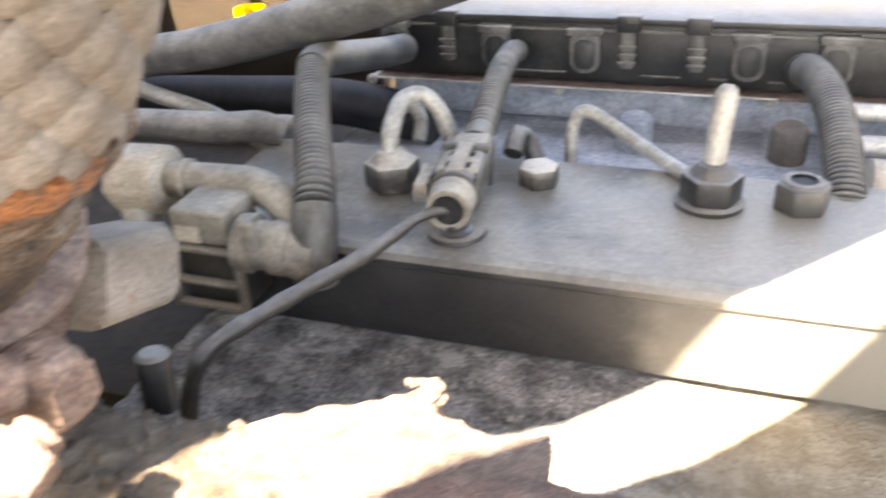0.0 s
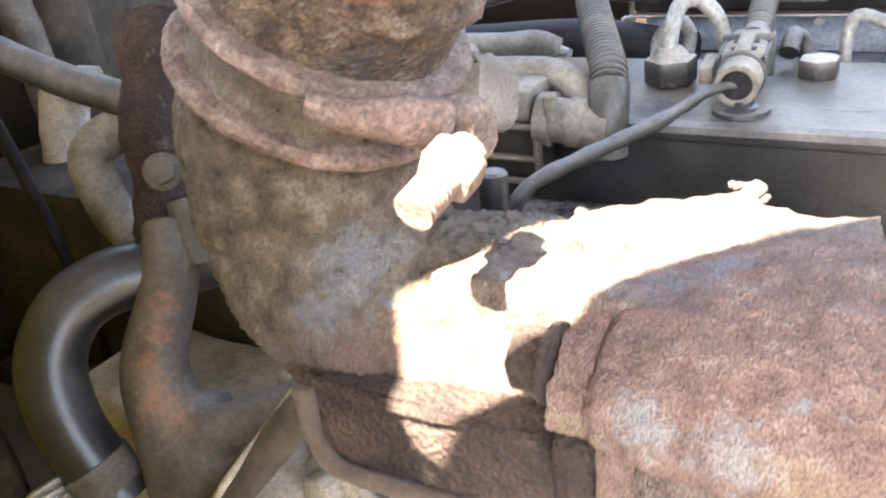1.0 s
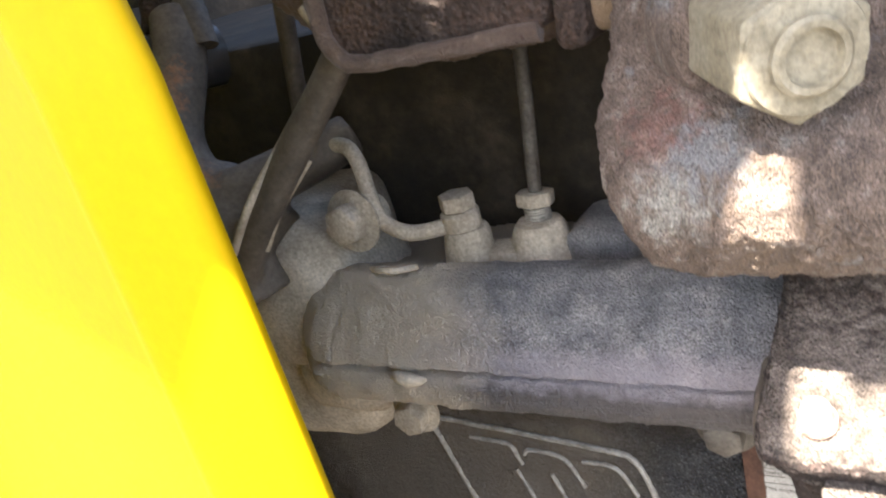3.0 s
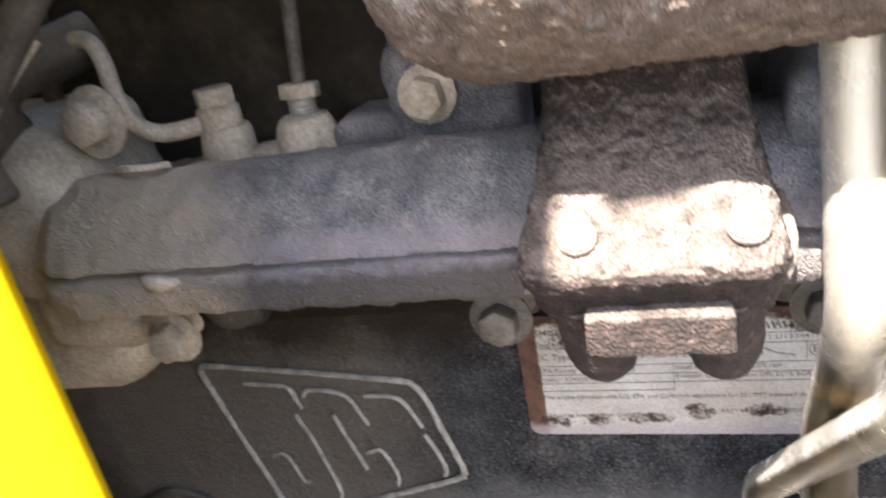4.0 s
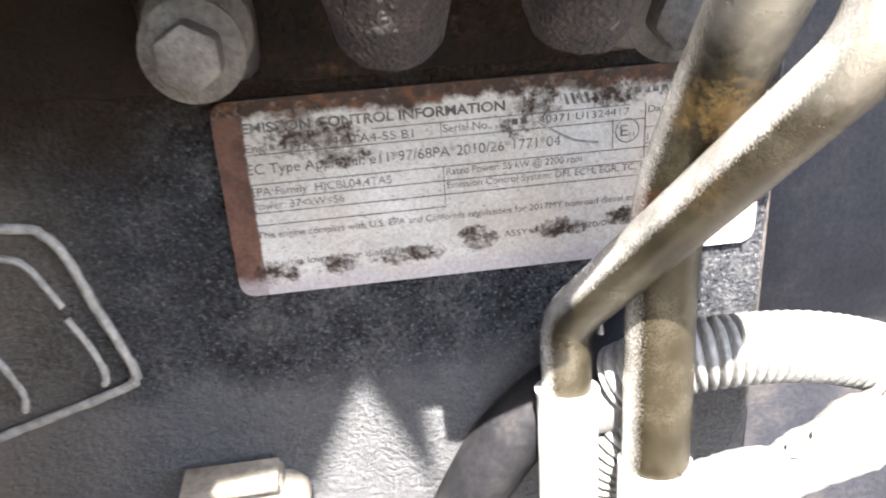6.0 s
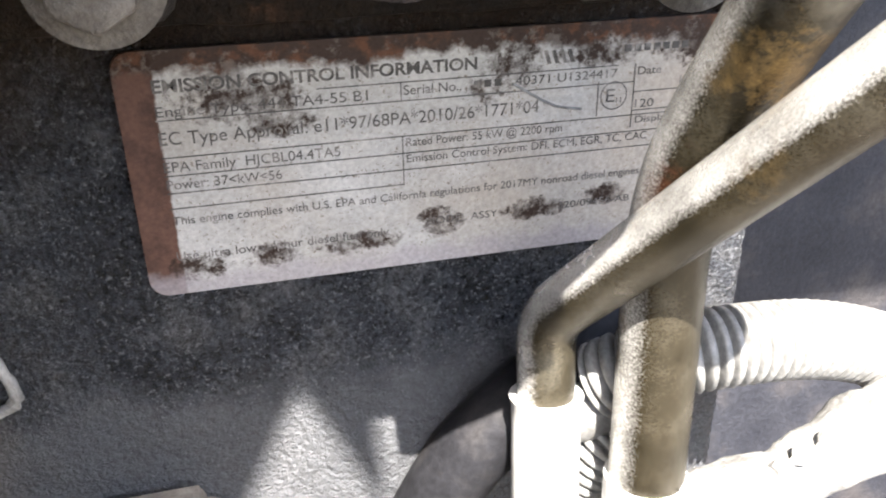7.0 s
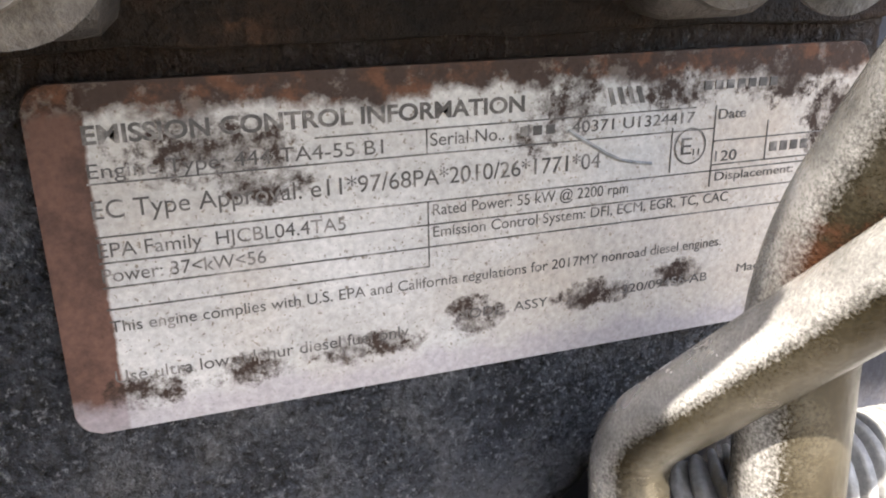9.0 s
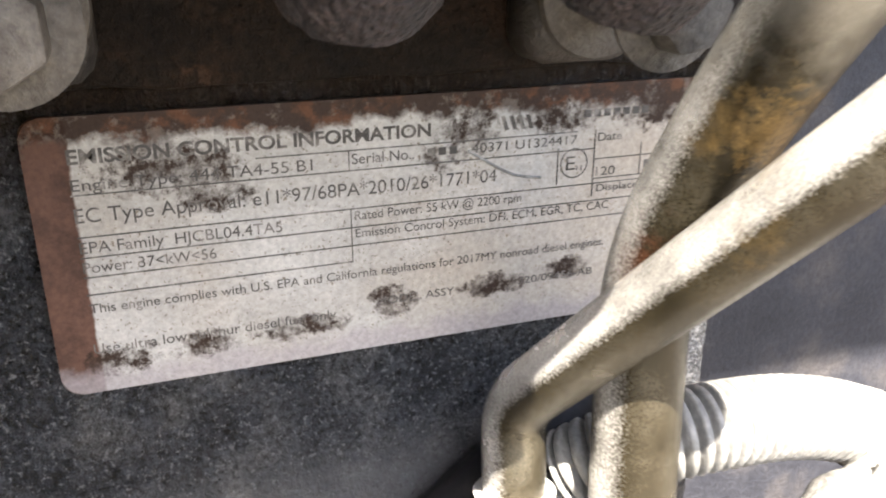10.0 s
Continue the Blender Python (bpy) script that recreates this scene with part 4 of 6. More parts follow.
        part("rust_flake", rough_up(flake, 0.0008, 0.0014, x * 300), M_RUST, e)
    part("stud", lathe([(0, 0.0045), (0.016, 0.0045), (0.017, 0.0035)], (-0.062, -0.004, 1.262), (0, 0.1, 1), 16), M_RAIL, e)

    p = thing("exhaust_pipe", PIPE_FOOT + d * 0.02, "rusty exhaust pipe with a grey woven heat wrap above", "exhaust pipe")
    prof = [(0.022, 0.0312), (0.042, 0.0314), (0.0430, 0.0334), (0.0445, 0.0345), (0.0475, 0.0343), (0.0490, 0.0322), (0.054, 0.0318), (0.062, 0.0322), (0.064, 0.034)]
    part("flange_pipe", rough_up(lathe(fine_profile(prof, 0.0012), PIPE_FOOT, d, 96), 0.0011, 0.006, 9.0), M_BAND, p)
    part("rust_band", rough_up(lathe(fine_profile([(0.050, 0.0318), (0.054, 0.0328), (0.064, 0.0332), (0.0652, 0.0346)], 0.0012), PIPE_FOOT, d, 96, closed=False), 0.0017, 0.007, 1.5), M_BAND, p, "flaking orange rust band")
    part("crimp_ring", rough_up(lathe(fine_profile([(0.0615, 0.0330), (0.0622, 0.0372), (0.0640, 0.0385), (0.0662, 0.0385), (0.0678, 0.0374), (0.0684, 0.0350)], 0.001), PIPE_FOOT, d, 96, closed=False), 0.0014, 0.006, 6.0), M_BAND, p, "ragged rusted end ring of the wrap")
    part("wrap_core", lathe([(0.0640, 0.0345), (0.150, 0.0345)], PIPE_FOOT, d, 48), M_DARKIRON, p)
    u = d.orthogonal().normalized()
    v = d.cross(u)
    # flat woven strands, two ways, over and under
    strands, length, rise = 16, 0.086, 0.0020
    for way in (1, -1):
        for k in range(strands):
            bm = bmesh.new()
            prev = None
            n = 60
            for i in range(n + 1):
                f = i / n
                a = way * 2 * math.pi * 0.42 * f + 2 * math.pi * k / strands
                s = 0.0670 + length * f
                lift = 0.0350 + rise * (0.5 + 0.5 * way * math.cos(math.pi * 0.84 * f * strands))
                q = PIPE_FOOT + d * s + (u * math.cos(a) + v * math.sin(a)) * lift
                rad_dir = (u * math.cos(a) + v * math.sin(a))
                tang = (d * length + rad_dir.cross(d) * (-way) * 2 * math.pi * 0.42 * lift).normalized()
                side = rad_dir.cross(tang)
                w = 0.0045
                ring = [bm.verts.new(q + side * w - rad_dir * 0.0006), bm.verts.new(q + side * w * 0.8 + rad_dir * 0.0002), bm.verts.new(q + rad_dir * 0.0006),
                        bm.verts.new(q - side * w * 0.8 + rad_dir * 0.0002), bm.verts.new(q - side * w - rad_dir * 0.0009)]
                if prev:
                    for j in range(4):
                        bm.faces.new((prev[j], prev[j + 1], ring[j + 1], ring[j]))
                prev = ring
            part("woven_strand", bm, M_WRAP, p, angle=80)

    c = thing("exhaust_clamp", PIPE_FOOT + d * 0.014, "rusty double-ribbed band clamp round the exhaust joint", "clamp")
    prof = [(0.0070, 0.0300), (0.0074, 0.0360), (0.0086, 0.0374), (0.0104, 0.0375), (0.0118, 0.0362), (0.0124, 0.0326), (0.0185, 0.0318), (0.0246, 0.0326), (0.0252, 0.0362), (0.0266, 0.0375), (0.0284, 0.0374), (0.0296, 0.0360), (0.0300, 0.0300)]
    part("lower_rib", rough_up(lathe(fine_profile(prof[:5] + [(0.0124, 0.0322)], 0.001), PIPE_FOOT, d, 96, closed=False), 0.0006, 0.005, 2.0), M_CLAMP, c)
    # Groove takes the darker elbow iron: its shade is put in the colour.
    part("groove", rough_up(lathe(fine_profile([(0.0116, 0.0345)] + prof[5:8] + [(0.0254, 0.0345)], 0.001), PIPE_FOOT, d, 96, closed=False), 0.0006, 0.005, 3.0), M_ELBOW, c, "rusty groove between the ribs, darkened for its shade")
    part("upper_rib", rough_up(lathe(fine_profile([(0.0246, 0.0322)] + prof[8:], 0.001), PIPE_FOOT, d, 96, closed=False), 0.0006, 0.005, 4.0), M_CLAMP, c)
    lug = [(-0.0660, -0.0720, 1.3230), (-0.0580, -0.0680, 1.3195), (-0.0500, -0.0600, 1.3160), (-0.0440, -0.0530, 1.3130)]
    part("lug", rough_up(sweep(lug, lambda s, t: 0.0036 + 0.0026 * min(1.0, 1.3 * s / t), 24, squash=0.9), 0.0005, 0.006), M_CLAMP, c)
    part("lug_block", rough_up(prism(round_poly(-0.0510, 1.3020, -0.0360, 1.3175, 0.0045), 0.0105, frame_of((0, -0.0440, 0), (0, -1, 0)), 0.0022, 3), 0.0005, 0.006), M_CLAMP, c, "folded end of the clamp band")
    lugm = frame_of((-0.0675, -0.0010, 1.3020), (-0.10, 1.0, -0.40))
    part("rear_lug", rough_up(prism(round_poly(-0.0105, -0.0105, 0.0105, 0.0105, 0.0045), 0.030, lugm @ Matrix.Translation((0, 0, -0.018)), 0.0018, 2), 0.0005, 0.006), M_WRAP, c, "square folded band end")
    tip = Vector((-0.0362, -0.0812, 1.3052))
    ax = (tip - Vector((-0.0335, -0.052, 1.3125))).normalized()
    part("clamp_bolt", sweep([tip - ax * 0.022 + ax * 0.022 * k / 40 for k in range(41)], ribbed(0.0046, 0.0015, 0.0005), 18, smooth=False), M_CLAMP, c)
    part("clamp_nut", prism(hex_poly(0.0125), 0.0075, frame_of(tip - ax * 0.0185, ax), 0.0010), M_CLAMP, c)
    return e


exhaust()


def turbine():
    t = thing("turbine_housing", (0.05, -0.06, 1.125), "rough rust-brown cast turbine housing on the exhaust side", "turbocharger")
    sect = [(-0.0830, 1.2535), (-0.0865, 1.2580), (-0.0875, 1.2635), (-0.0855, 1.2700), (-0.0805, 1.2765), (-0.0730, 1.2820), (-0.0630, 1.2860), (-0.0500, 1.2875), (-0.0370, 1.2860), (-0.0260, 1.2825),
            (-0.0180, 1.2775), (-0.0110, 1.2690), (-0.0070, 1.2580), (-0.0060, 1.2450), (-0.0300, 1.2420), (-0.0560, 1.2420), (-0.0760, 1.2460)]
    fs = []
    for (ya, za), (yb, zb) in zip(sect, sect[1:] + sect[:1]):
        n = max(1, int(math.hypot(yb - ya, zb - za) / 0.0016))
        fs += [(ya + (yb - ya) * k / n, za + (zb - za) * k / n) for k in range(n)]
    steps = [(-0.0128, 0.10, 0.10), (-0.0126, 0.70, 0.56), (-0.0120, 0.79, 0.64), (-0.0045, 0.80, 0.66), (-0.0038, 0.79, 0.65), (-0.0035, 0.765, 0.60), (-0.0028, 0.765, 0.60), (-0.0024, 0.82, 0.68), (-0.0010, 0.86, 0.72), (0.0060, 0.90, 0.76),
             (0.0150, 0.95, 0.84), (0.0250, 0.985, 0.93), (0.0380, 1.0, 0.99), (0.0600, 1.0, 1.0), (0.1180, 1.0, 1.0), (0.1220, 0.93, 0.90), (0.1225, 0.1, 0.1)]
    dense = []
    for a, c in zip(steps, steps[1:]):
        n = max(1, int((c[0] - a[0]) / 0.0018))
        dense += [[a[i] + (c[i] - a[i]) * k / n for i in range(3)] for k in range(n)]
    dense.append(list(steps[-1]))
    bm = bmesh.new()
    rings = [[bm.verts.new((x, -0.050 + (y + 0.050) * sy, 1.2535 + (z - 1.2535) * sz)) for y, z in fs] for x, sy, sz in dense]
    for a, c in zip(rings, rings[1:]):
        for k in range(len(fs)):
            bm.faces.new((a[k], a[(k + 1) % len(fs)], c[(k + 1) % len(fs)], c[k]))
    bm.faces.new(rings[0][::-1])
    bm.faces.new(rings[-1])
    grained(part("volute", rough_up(rough_up(bm, 0.0009, 0.0060, 3.0), 0.0004, 0.0026, 1.0), M_VOLUTE, t), 2, 0.0019, 0.0014)
    part("neck_flange", rough_up(slab((-0.0125, -0.0790, 1.2185), (-0.0035, -0.030, 1.2520), 0.003, 3, 8), 0.0010, 0.006, 1.0), M_SOOT, t)
    part("neck_flange", rough_up(slab((-0.0030, -0.0770, 1.2215), (0.0060, -0.030, 1.2520), 0.002, 3, 8), 0.0009, 0.006, 2.0), M_VOLUTE, t)
    secs = [(1.2560, 0.0085, -0.0740), (1.2535, 0.0065, -0.0785), (1.2460, 0.0055, -0.0810), (1.2350, 0.0050, -0.0840), (1.2250, 0.0042, -0.0910), (1.2150, 0.0040, -0.1010), (1.2060, 0.0046, -0.1120), (1.1990, 0.0055, -0.1190),
            (1.1920, 0.0070, -0.1215), (1.1850, 0.0090, -0.1205), (1.1780, 0.0115, -0.1165), (1.1720, 0.0140, -0.1100), (1.1670, 0.0170, -0.1010), (1.1630, 0.0205, -0.0890), (1.1610, 0.0260, -0.0760)]
    grained(part("inlet_body", rough_up(loft(secs_rings(secs, 0.116, -0.020, 0.009)), 0.0012, 0.0065, 5.0), M_RUST, t), 2, 0.0020, 0.0019)
    bolt((-0.0128, -0.0690, 1.2660), (-1, 0, 0), 0.0135, 0.0085, 0.0095, 0.0, M_SOOT, "scaled rusty hexagon bolt in the turbine flange", "turbine_bolt")
    return t


turbine()


def flanged_fastener():
    n = thing("flanged_bolt_head", (0.049, -0.118, 1.226), "pale dust-covered hexagon union nut on the turbine housing", "bolt")
    ax = Vector((0.532, -0.843, -0.076)).normalized()
    q = Vector((0.0491, -0.1208, 1.2202))
    part("seat", rough_up(lathe(fine_profile([(-0.016, 0.0160), (-0.003, 0.0158), (0.0, 0.0150), (0.001, 0.0130)], 0.002), q - ax * 0.0245, ax, 44), 0.0006, 0.006), M_RUST, n, "raised rusty boss under the nut")
    part("hexagon", prism(hex_poly(0.0231), 0.0247, frame_of(q - ax * 0.0247, ax) @ pose(0, 0, 0, 0, 0, 24.1), 0.0010), M_NUT, n)
    part("skirt", lathe(fine_profile([(-0.0020, 0.0100), (0.0004, 0.0112), (0.0012, 0.0108), (0.0016, 0.0060)], 0.001), q, ax, 44), M_NUT, n, "rounded washer face of the nut")
    part("stud_ring", lathe([(0.001, 0.0072), (0.0030, 0.0072), (0.0038, 0.0064), (0.0038, 0.0052), (0.0020, 0.0048), (0.0020, 0.001)], q, ax, 32), M_NUT, n)
    return n


flanged_fastener()


def manifold_foot():
    t = thing("manifold_foot", (0.058, -0.08, 1.080), "rusty cast manifold foot with two lobes and a rib", "manifold")
    secs = [(1.1800, 0.0345, -0.0660), (1.1650, 0.0342, -0.0690), (1.1520, 0.0334, -0.0725), (1.1430, 0.0324, -0.0770), (1.1370, 0.0314, -0.0820), (1.1320, 0.0302, -0.0890), (1.1275, 0.0292, -0.0965), (1.1235, 0.0285, -0.1030),
            (1.1213, 0.0281, -0.1062), (1.1200, 0.0278, -0.1073), (1.1183, 0.0278, -0.1074), (1.1160, 0.0282, -0.1058), (1.1125, 0.0288, -0.1015), (1.1060, 0.0292, -0.0965), (1.1000, 0.0302, -0.0905), (1.0940, 0.0318, -0.0850), (1.0905, 0.0345, -0.0790)]
    bm = loft(secs_rings(secs, None, -0.030, 0.009, 0.0585))
    grained(part("foot_body", rough_up(bm, 0.0007, 0.0045, 2.0), M_FOOT, t, angle=80), 2, 0.0018, 0.0017)
    part("side_bead", rough_up(sweep([(0.0275, -0.055, 1.1215), (0.0265, -0.080, 1.1190), (0.0280, -0.094, 1.1160), (0.0300, -0.0990, 1.1140)], 0.0016, 10), 0.0004, 0.004), M_DARKIRON, t)
    part("side_bead", rough_up(sweep([(0.0895, -0.055, 1.1215), (0.0905, -0.080, 1.1190), (0.0890, -0.094, 1.1160), (0.0870, -0.0990, 1.1140)], 0.0016, 10), 0.0004, 0.004), M_DARKIRON, t)
    for x in (0.0425, 0.0745):
        part("lobe", rough_up(sweep([(x, -0.0870, 1.108), (x, -0.0815, 1.097), (x, -0.0750, 1.0860), (x, -0.0700, 1.0770)],
                                    lambda s, L_: 0.0102 * (1 - 0.22 * max(0, (s / L_ - 0.7) / 0.3) ** 2), 32), 0.0006, 0.005), M_FOOT, t)
    rib = slab((0.0428, -0.1045, 1.0975), (0.0765, -0.0880, 1.1080), 0.0010, 2, 6)
    grained(part("rib", rough_up(rib, 0.0004, 0.004), M_FOOT, t), 2, 0.0016, 0.0007)
    for x in (0.0430, 0.0805):
        b = thing("pan_head_screw", (x, -0.0985, 1.1262), "pale zinc screw head with a washer on the manifold foot", "screw", "manifold screws")
        part("washer", lathe([(0, 0.0042), (0.0006, 0.0047), (0.0014, 0.0047), (0.0018, 0.0040)], (x, -0.0990, 1.1258), (0, -0.45, 0.9), 28), M_CLAMP, b)
        part("spring_ring", lathe([(0, 0.0041), (0.0004, 0.0044), (0.0010, 0.0044), (0.0013, 0.0036)], (x, -0.0997, 1.1273), (0, -0.45, 0.9), 28), M_STEEL, b)
        part("head", lathe([(0, 0.0037), (0.0032, 0.0037), (0.0045, 0.0032), (0.0052, 0.0020), (0.0054, 0.0006)], (x, -0.1002, 1.1284), (0, -0.45, 0.9), 24), M_STEEL, b)
    return t


manifold_foot()


# ---- engine top: cover, rail, pipes, plugs ----
def valve_cover():
    c = thing("valve_cover", (0.15, 0.12, 1.228), "black painted valve cover with a dust-covered top face", "valve cover")
    sect = [(0.0850, 1.2280), (0.0835, 1.2290), (0.0830, 1.2320), (0.0815, 1.2585), (0.0800, 1.2600), (0.0795, 1.2625), (0.0810, 1.2645), (0.0850, 1.2655), (0.0875, 1.2650), (0.0900, 1.2650),
            (0.1580, 1.2668), (0.1625, 1.2655), (0.1640, 1.2610), (0.1660, 1.2400), (0.1660, 1.2280)]
    bm = bmesh.new()
    xs = [-0.118, -0.1175, -0.116] + [-0.112 + 0.012 * k for k in range(50)]
    rings = []
    for i, x in enumerate(xs):
        k = (0.90, 0.96, 0.985)[i] if i < 3 else 1.0
        rings.append([bm.verts.new((x, 0.123 + (y - 0.123) * k, 1.228 + (z - 1.228) * k)) for y, z in sect])
    for a, b in zip(rings, rings[1:]):
        for k in range(len(sect)):
            bm.faces.new((a[k], a[(k + 1) % len(sect)], b[(k + 1) % len(sect)], b[k]))
    bm.faces.new(rings[0][::-1])
    bm.faces.new(rings[-1])
    part("cover_shell", bm, M_COVER, c, angle=25)
    part("cast_mark", slab((0.014, 0.103, 1.2648), (0.030, 0.107, 1.26545), 0.0002), M_COVER, c)
    return c


valve_cover()


def inlet_casting():
    c = thing("inlet_casting", (0.15, 0.24, 1.20), "blue-grey inlet casting behind the valve cover", "engine casting")
    part("shelf", rough_up(slab((-0.125, 0.1665, 1.20), (0.50, 0.34, 1.2340), 0.006, 3, 12), 0.0015, 0.03), M_BLUE, c)
    part("upright", rough_up(slab((-0.110, 0.285, 1.234), (0.50, 0.34, 1.2590), 0.004, 2, 6), 0.001, 0.03), M_BLUE, c)
    for x in (0.031, 0.102):
        part("stub", lathe([(0, 0.0085), (0.016, 0.0085), (0.018, 0.0070)], (x, 0.255, 1.234), (0, -0.15, 1), 24), M_BLUE if x < 0.1 else M_DARKIRON, c)
    return c


inlet_casting()


def wiring_rail():
    c = thing("wiring_rail", (0.15, 0.29, 1.26), "black plastic wiring rail with clips along the engine", "cable rail")
    part("channel", slab((-0.112, 0.272, 1.2610), (0.50, 0.310, 1.2915), 0.0015), M_RAIL, c)
    part("lid", slab((-0.114, 0.267, 1.2920), (0.50, 0.312, 1.2955), 0.001), M_RAIL, c, "dusty lid strip")
    part("lid_seam", slab((-0.113, 0.2695, 1.2878), (0.50, 0.2722, 1.2890), 0.0003), M_TAB, c)
    part("lower_lip", slab((-0.112, 0.265, 1.2592), (0.50, 0.277, 1.2604), 0.0004), M_CLAMP, c, "rust-tinged lower lip")
    part("lip_edge", slab((-0.112, 0.2640, 1.2596), (0.095, 0.2652, 1.2606), 0.0003), M_STEEL, c, "bright worn lip edge")
    for x in (-0.044, -0.100, 0.0020, 0.0800, 0.1180, 0.170, 0.225):
        tab = part("clip_tab", prism(round_poly(-0.0072, -0.0125, 0.0072, 0.0085, 0.0055), 0.0042, frame_of((x, 0.2718, 1.2795), (0, -1, 0)), 0.0008), M_TAB, c)
        part("clip_pocket", prism(round_poly(-0.0054, -0.0102, 0.0054, 0.0050, 0.0042), 0.0008, frame_of((x, 0.26765, 1.2795), (0, -1, 0)), 0.0003), M_RAIL, tab)
        part("clip_bar", slab((x - 0.0086, 0.2650, 1.2866), (x + 0.0086, 0.272, 1.2902), 0.0006), M_TAB, tab)
    for x in (-0.0700, 0.0230, 0.0560, 0.145, 0.20):
        buckle = part("buckle", slab((x - 0.0030, 0.2680, 1.2700), (x + 0.0030, 0.272, 1.2950), 0.0008), M_TAB, c)
        part("buckle_head", slab((x - 0.0058, 0.2660, 1.2885), (x + 0.0058, 0.272, 1.2968), 0.0010), M_RAIL, buckle)
        for z in (1.2725, 1.2765, 1.2805):
            part("buckle_rung", slab((x - 0.0042, 0.2664, z), (x + 0.0042, 0.2684, z + 0.0016), 0.0004), M_TAB, buckle)
    for xa, xb in ((-0.034, -0.008), (0.030, 0.049), (0.063, 0.071), (0.090, 0.108)):
        part("panel_groove", slab((xa, 0.2708, 1.2655), (xb, 0.2722, 1.2664), 0.0002), M_TAB, c)
    return c


wiring_rail()
for sx in (-0.118, -0.012, 0.093):
    s = thing("rail_screw", (sx, 0.266, 1.246), "small pale screw head below the wiring rail", "screw", "rail screws")
    part("head", lathe([(0, 0.0030), (0.0018, 0.0030), (0.003, 0.0018)], (sx, 0.2760, 1.2550), (0, -1, 0), 18), M_STEEL, s)
    part("shank", lathe([(0, 0.0016), (0.006, 0.0016)], (sx, 0.2850, 1.2550), (0, -1, 0), 12), M_STEEL, s)


def hose_thing(name, pts, radius, material, label, category, seg=18, step=0.0025, group=""):
    h = thing(name, pts[0], label, category, group)
    part("tube", sweep(pts, radius, seg, step=step), material, h)
    return h


def conduit(pts, r, pitch, depth, material, label, ends=(), name="corrugated_conduit"):
    h = thing(name, pts[0], label, "conduit")
    part("ribbed_tube", sweep(pts, ribbed(r, pitch, depth), 20, step=pitch / 9), material, h, angle=60)
    for e in ends:
        part("smooth_sleeve", sweep(e, r * 1.06, 20), material, h)
    return h


conduit([(-0.0985, 0.172, 1.2955), (-0.0935, 0.160, 1.2950), (-0.083, 0.137, 1.2925), (-0.070, 0.110, 1.2885), (-0.0590, 0.0880, 1.2835), (-0.0555, 0.0790, 1.2795)], 0.0072, 0.0029, 0.0026, M_CONDUIT,
        "grey dusty corrugated conduit with smooth end sleeves",
        ([(-0.0985, 0.170, 1.2955), (-0.1010, 0.182, 1.2955), (-0.0990, 0.205, 1.290), (-0.0950, 0.235, 1.283), (-0.092, 0.262, 1.2775)],
         [(-0.0558, 0.0796, 1.2800), (-0.0545, 0.0755, 1.2745), (-0.0543, 0.0728, 1.2660), (-0.0543, 0.0715, 1.2555)]))
conduit([(0.104, 0.262, 1.276), (0.1065, 0.245, 1.280), (0.1110, 0.215, 1.280), (0.1140, 0.185, 1.274), (0.1150, 0.160, 1.266), (0.1150, 0.148, 1.258)], 0.0074, 0.0023, 0.0022, M_CONDUIT,
        "grey corrugated conduit from the wiring rail to the cover", ([(0.103, 0.270, 1.272), (0.1038, 0.263, 1.2755), (0.105, 0.255, 1.278)],))


def pipe_nut(x, y, z, flats, high, material, label, turn=0.2, collar=True, hole=False, cone=True):
    n = thing("pipe_nut", (x, y, z), label, "nut", "injector pipe nuts")
    part("hexagon", prism(hex_poly(flats), high, frame_of((x, y, z), (0, 0, 1)) @ pose(0, 0, 0, 0, 0, math.degrees(turn)), 0.0012), material, n)
    if collar:
        part("collar", lathe([(0, flats * 0.62), (0.0018, flats * 0.64), (0.0030, flats * 0.58)], (x, y, z), (0, 0, 1), 30), material, n)
    if hole:
        # Near-black disc put in for the shade of the hollow.
        part("bore", lathe([(0, flats * 0.27), (0.0002, flats * 0.27), (0.0003, flats * 0.10)], (x, y, z + high), (0, 0, 1), 24), M_RUBBER, n)
        part("mouth", lathe([(0, flats * 0.46), (0.0015, flats * 0.40), (0.0016, flats * 0.28)], (x, y, z + high - 0.0006), (0, 0, 1), 24, closed=False), material, n)
    elif cone:
        part("top_cone", lathe([(0, flats * 0.45), (0.0025, flats * 0.32), (0.004, flats * 0.26)], (x, y, z + high - 0.0004), (0, 0, 1), 24), material, n)
    return n


pipe_nut(-0.0470, 0.1270, 1.2665, 0.0190, 0.0105, M_NUTBLACK, "black dusty hexagon nut under a bent fuel pipe", 0.45, collar=False)
pipe_nut(0.0072, 0.1400, 1.2660, 0.0140, 0.0080, M_NUTBLACK, "black hexagon nut on the valve cover", 0.5, collar=False, cone=False)
pipe_nut(0.0690, 0.1370, 1.2660, 0.0190, 0.0120, M_RAIL, "black hexagon nut round an upright fuel pipe", 0.1)
pipe_nut(0.0990, 0.1400, 1.2660, 0.0165, 0.0100, M_CONDUIT, "dusty open hexagon nut with an empty bore", 0.25, collar=False, hole=True)
PALE = "pale dusty steel fuel pipe bent over the valve cover"
hose_thing("fuel_pipe", [(-0.0480, 0.1270, 1.277), (-0.0482, 0.1330, 1.287), (-0.0478, 0.1440, 1.2940), (-0.0425, 0.1520, 1.2940), (-0.0350, 0.1530, 1.2860), (-0.0300, 0.1525, 1.2700)], 0.0034, M_WIREPALE, PALE, "pipe", group="fuel pipes")
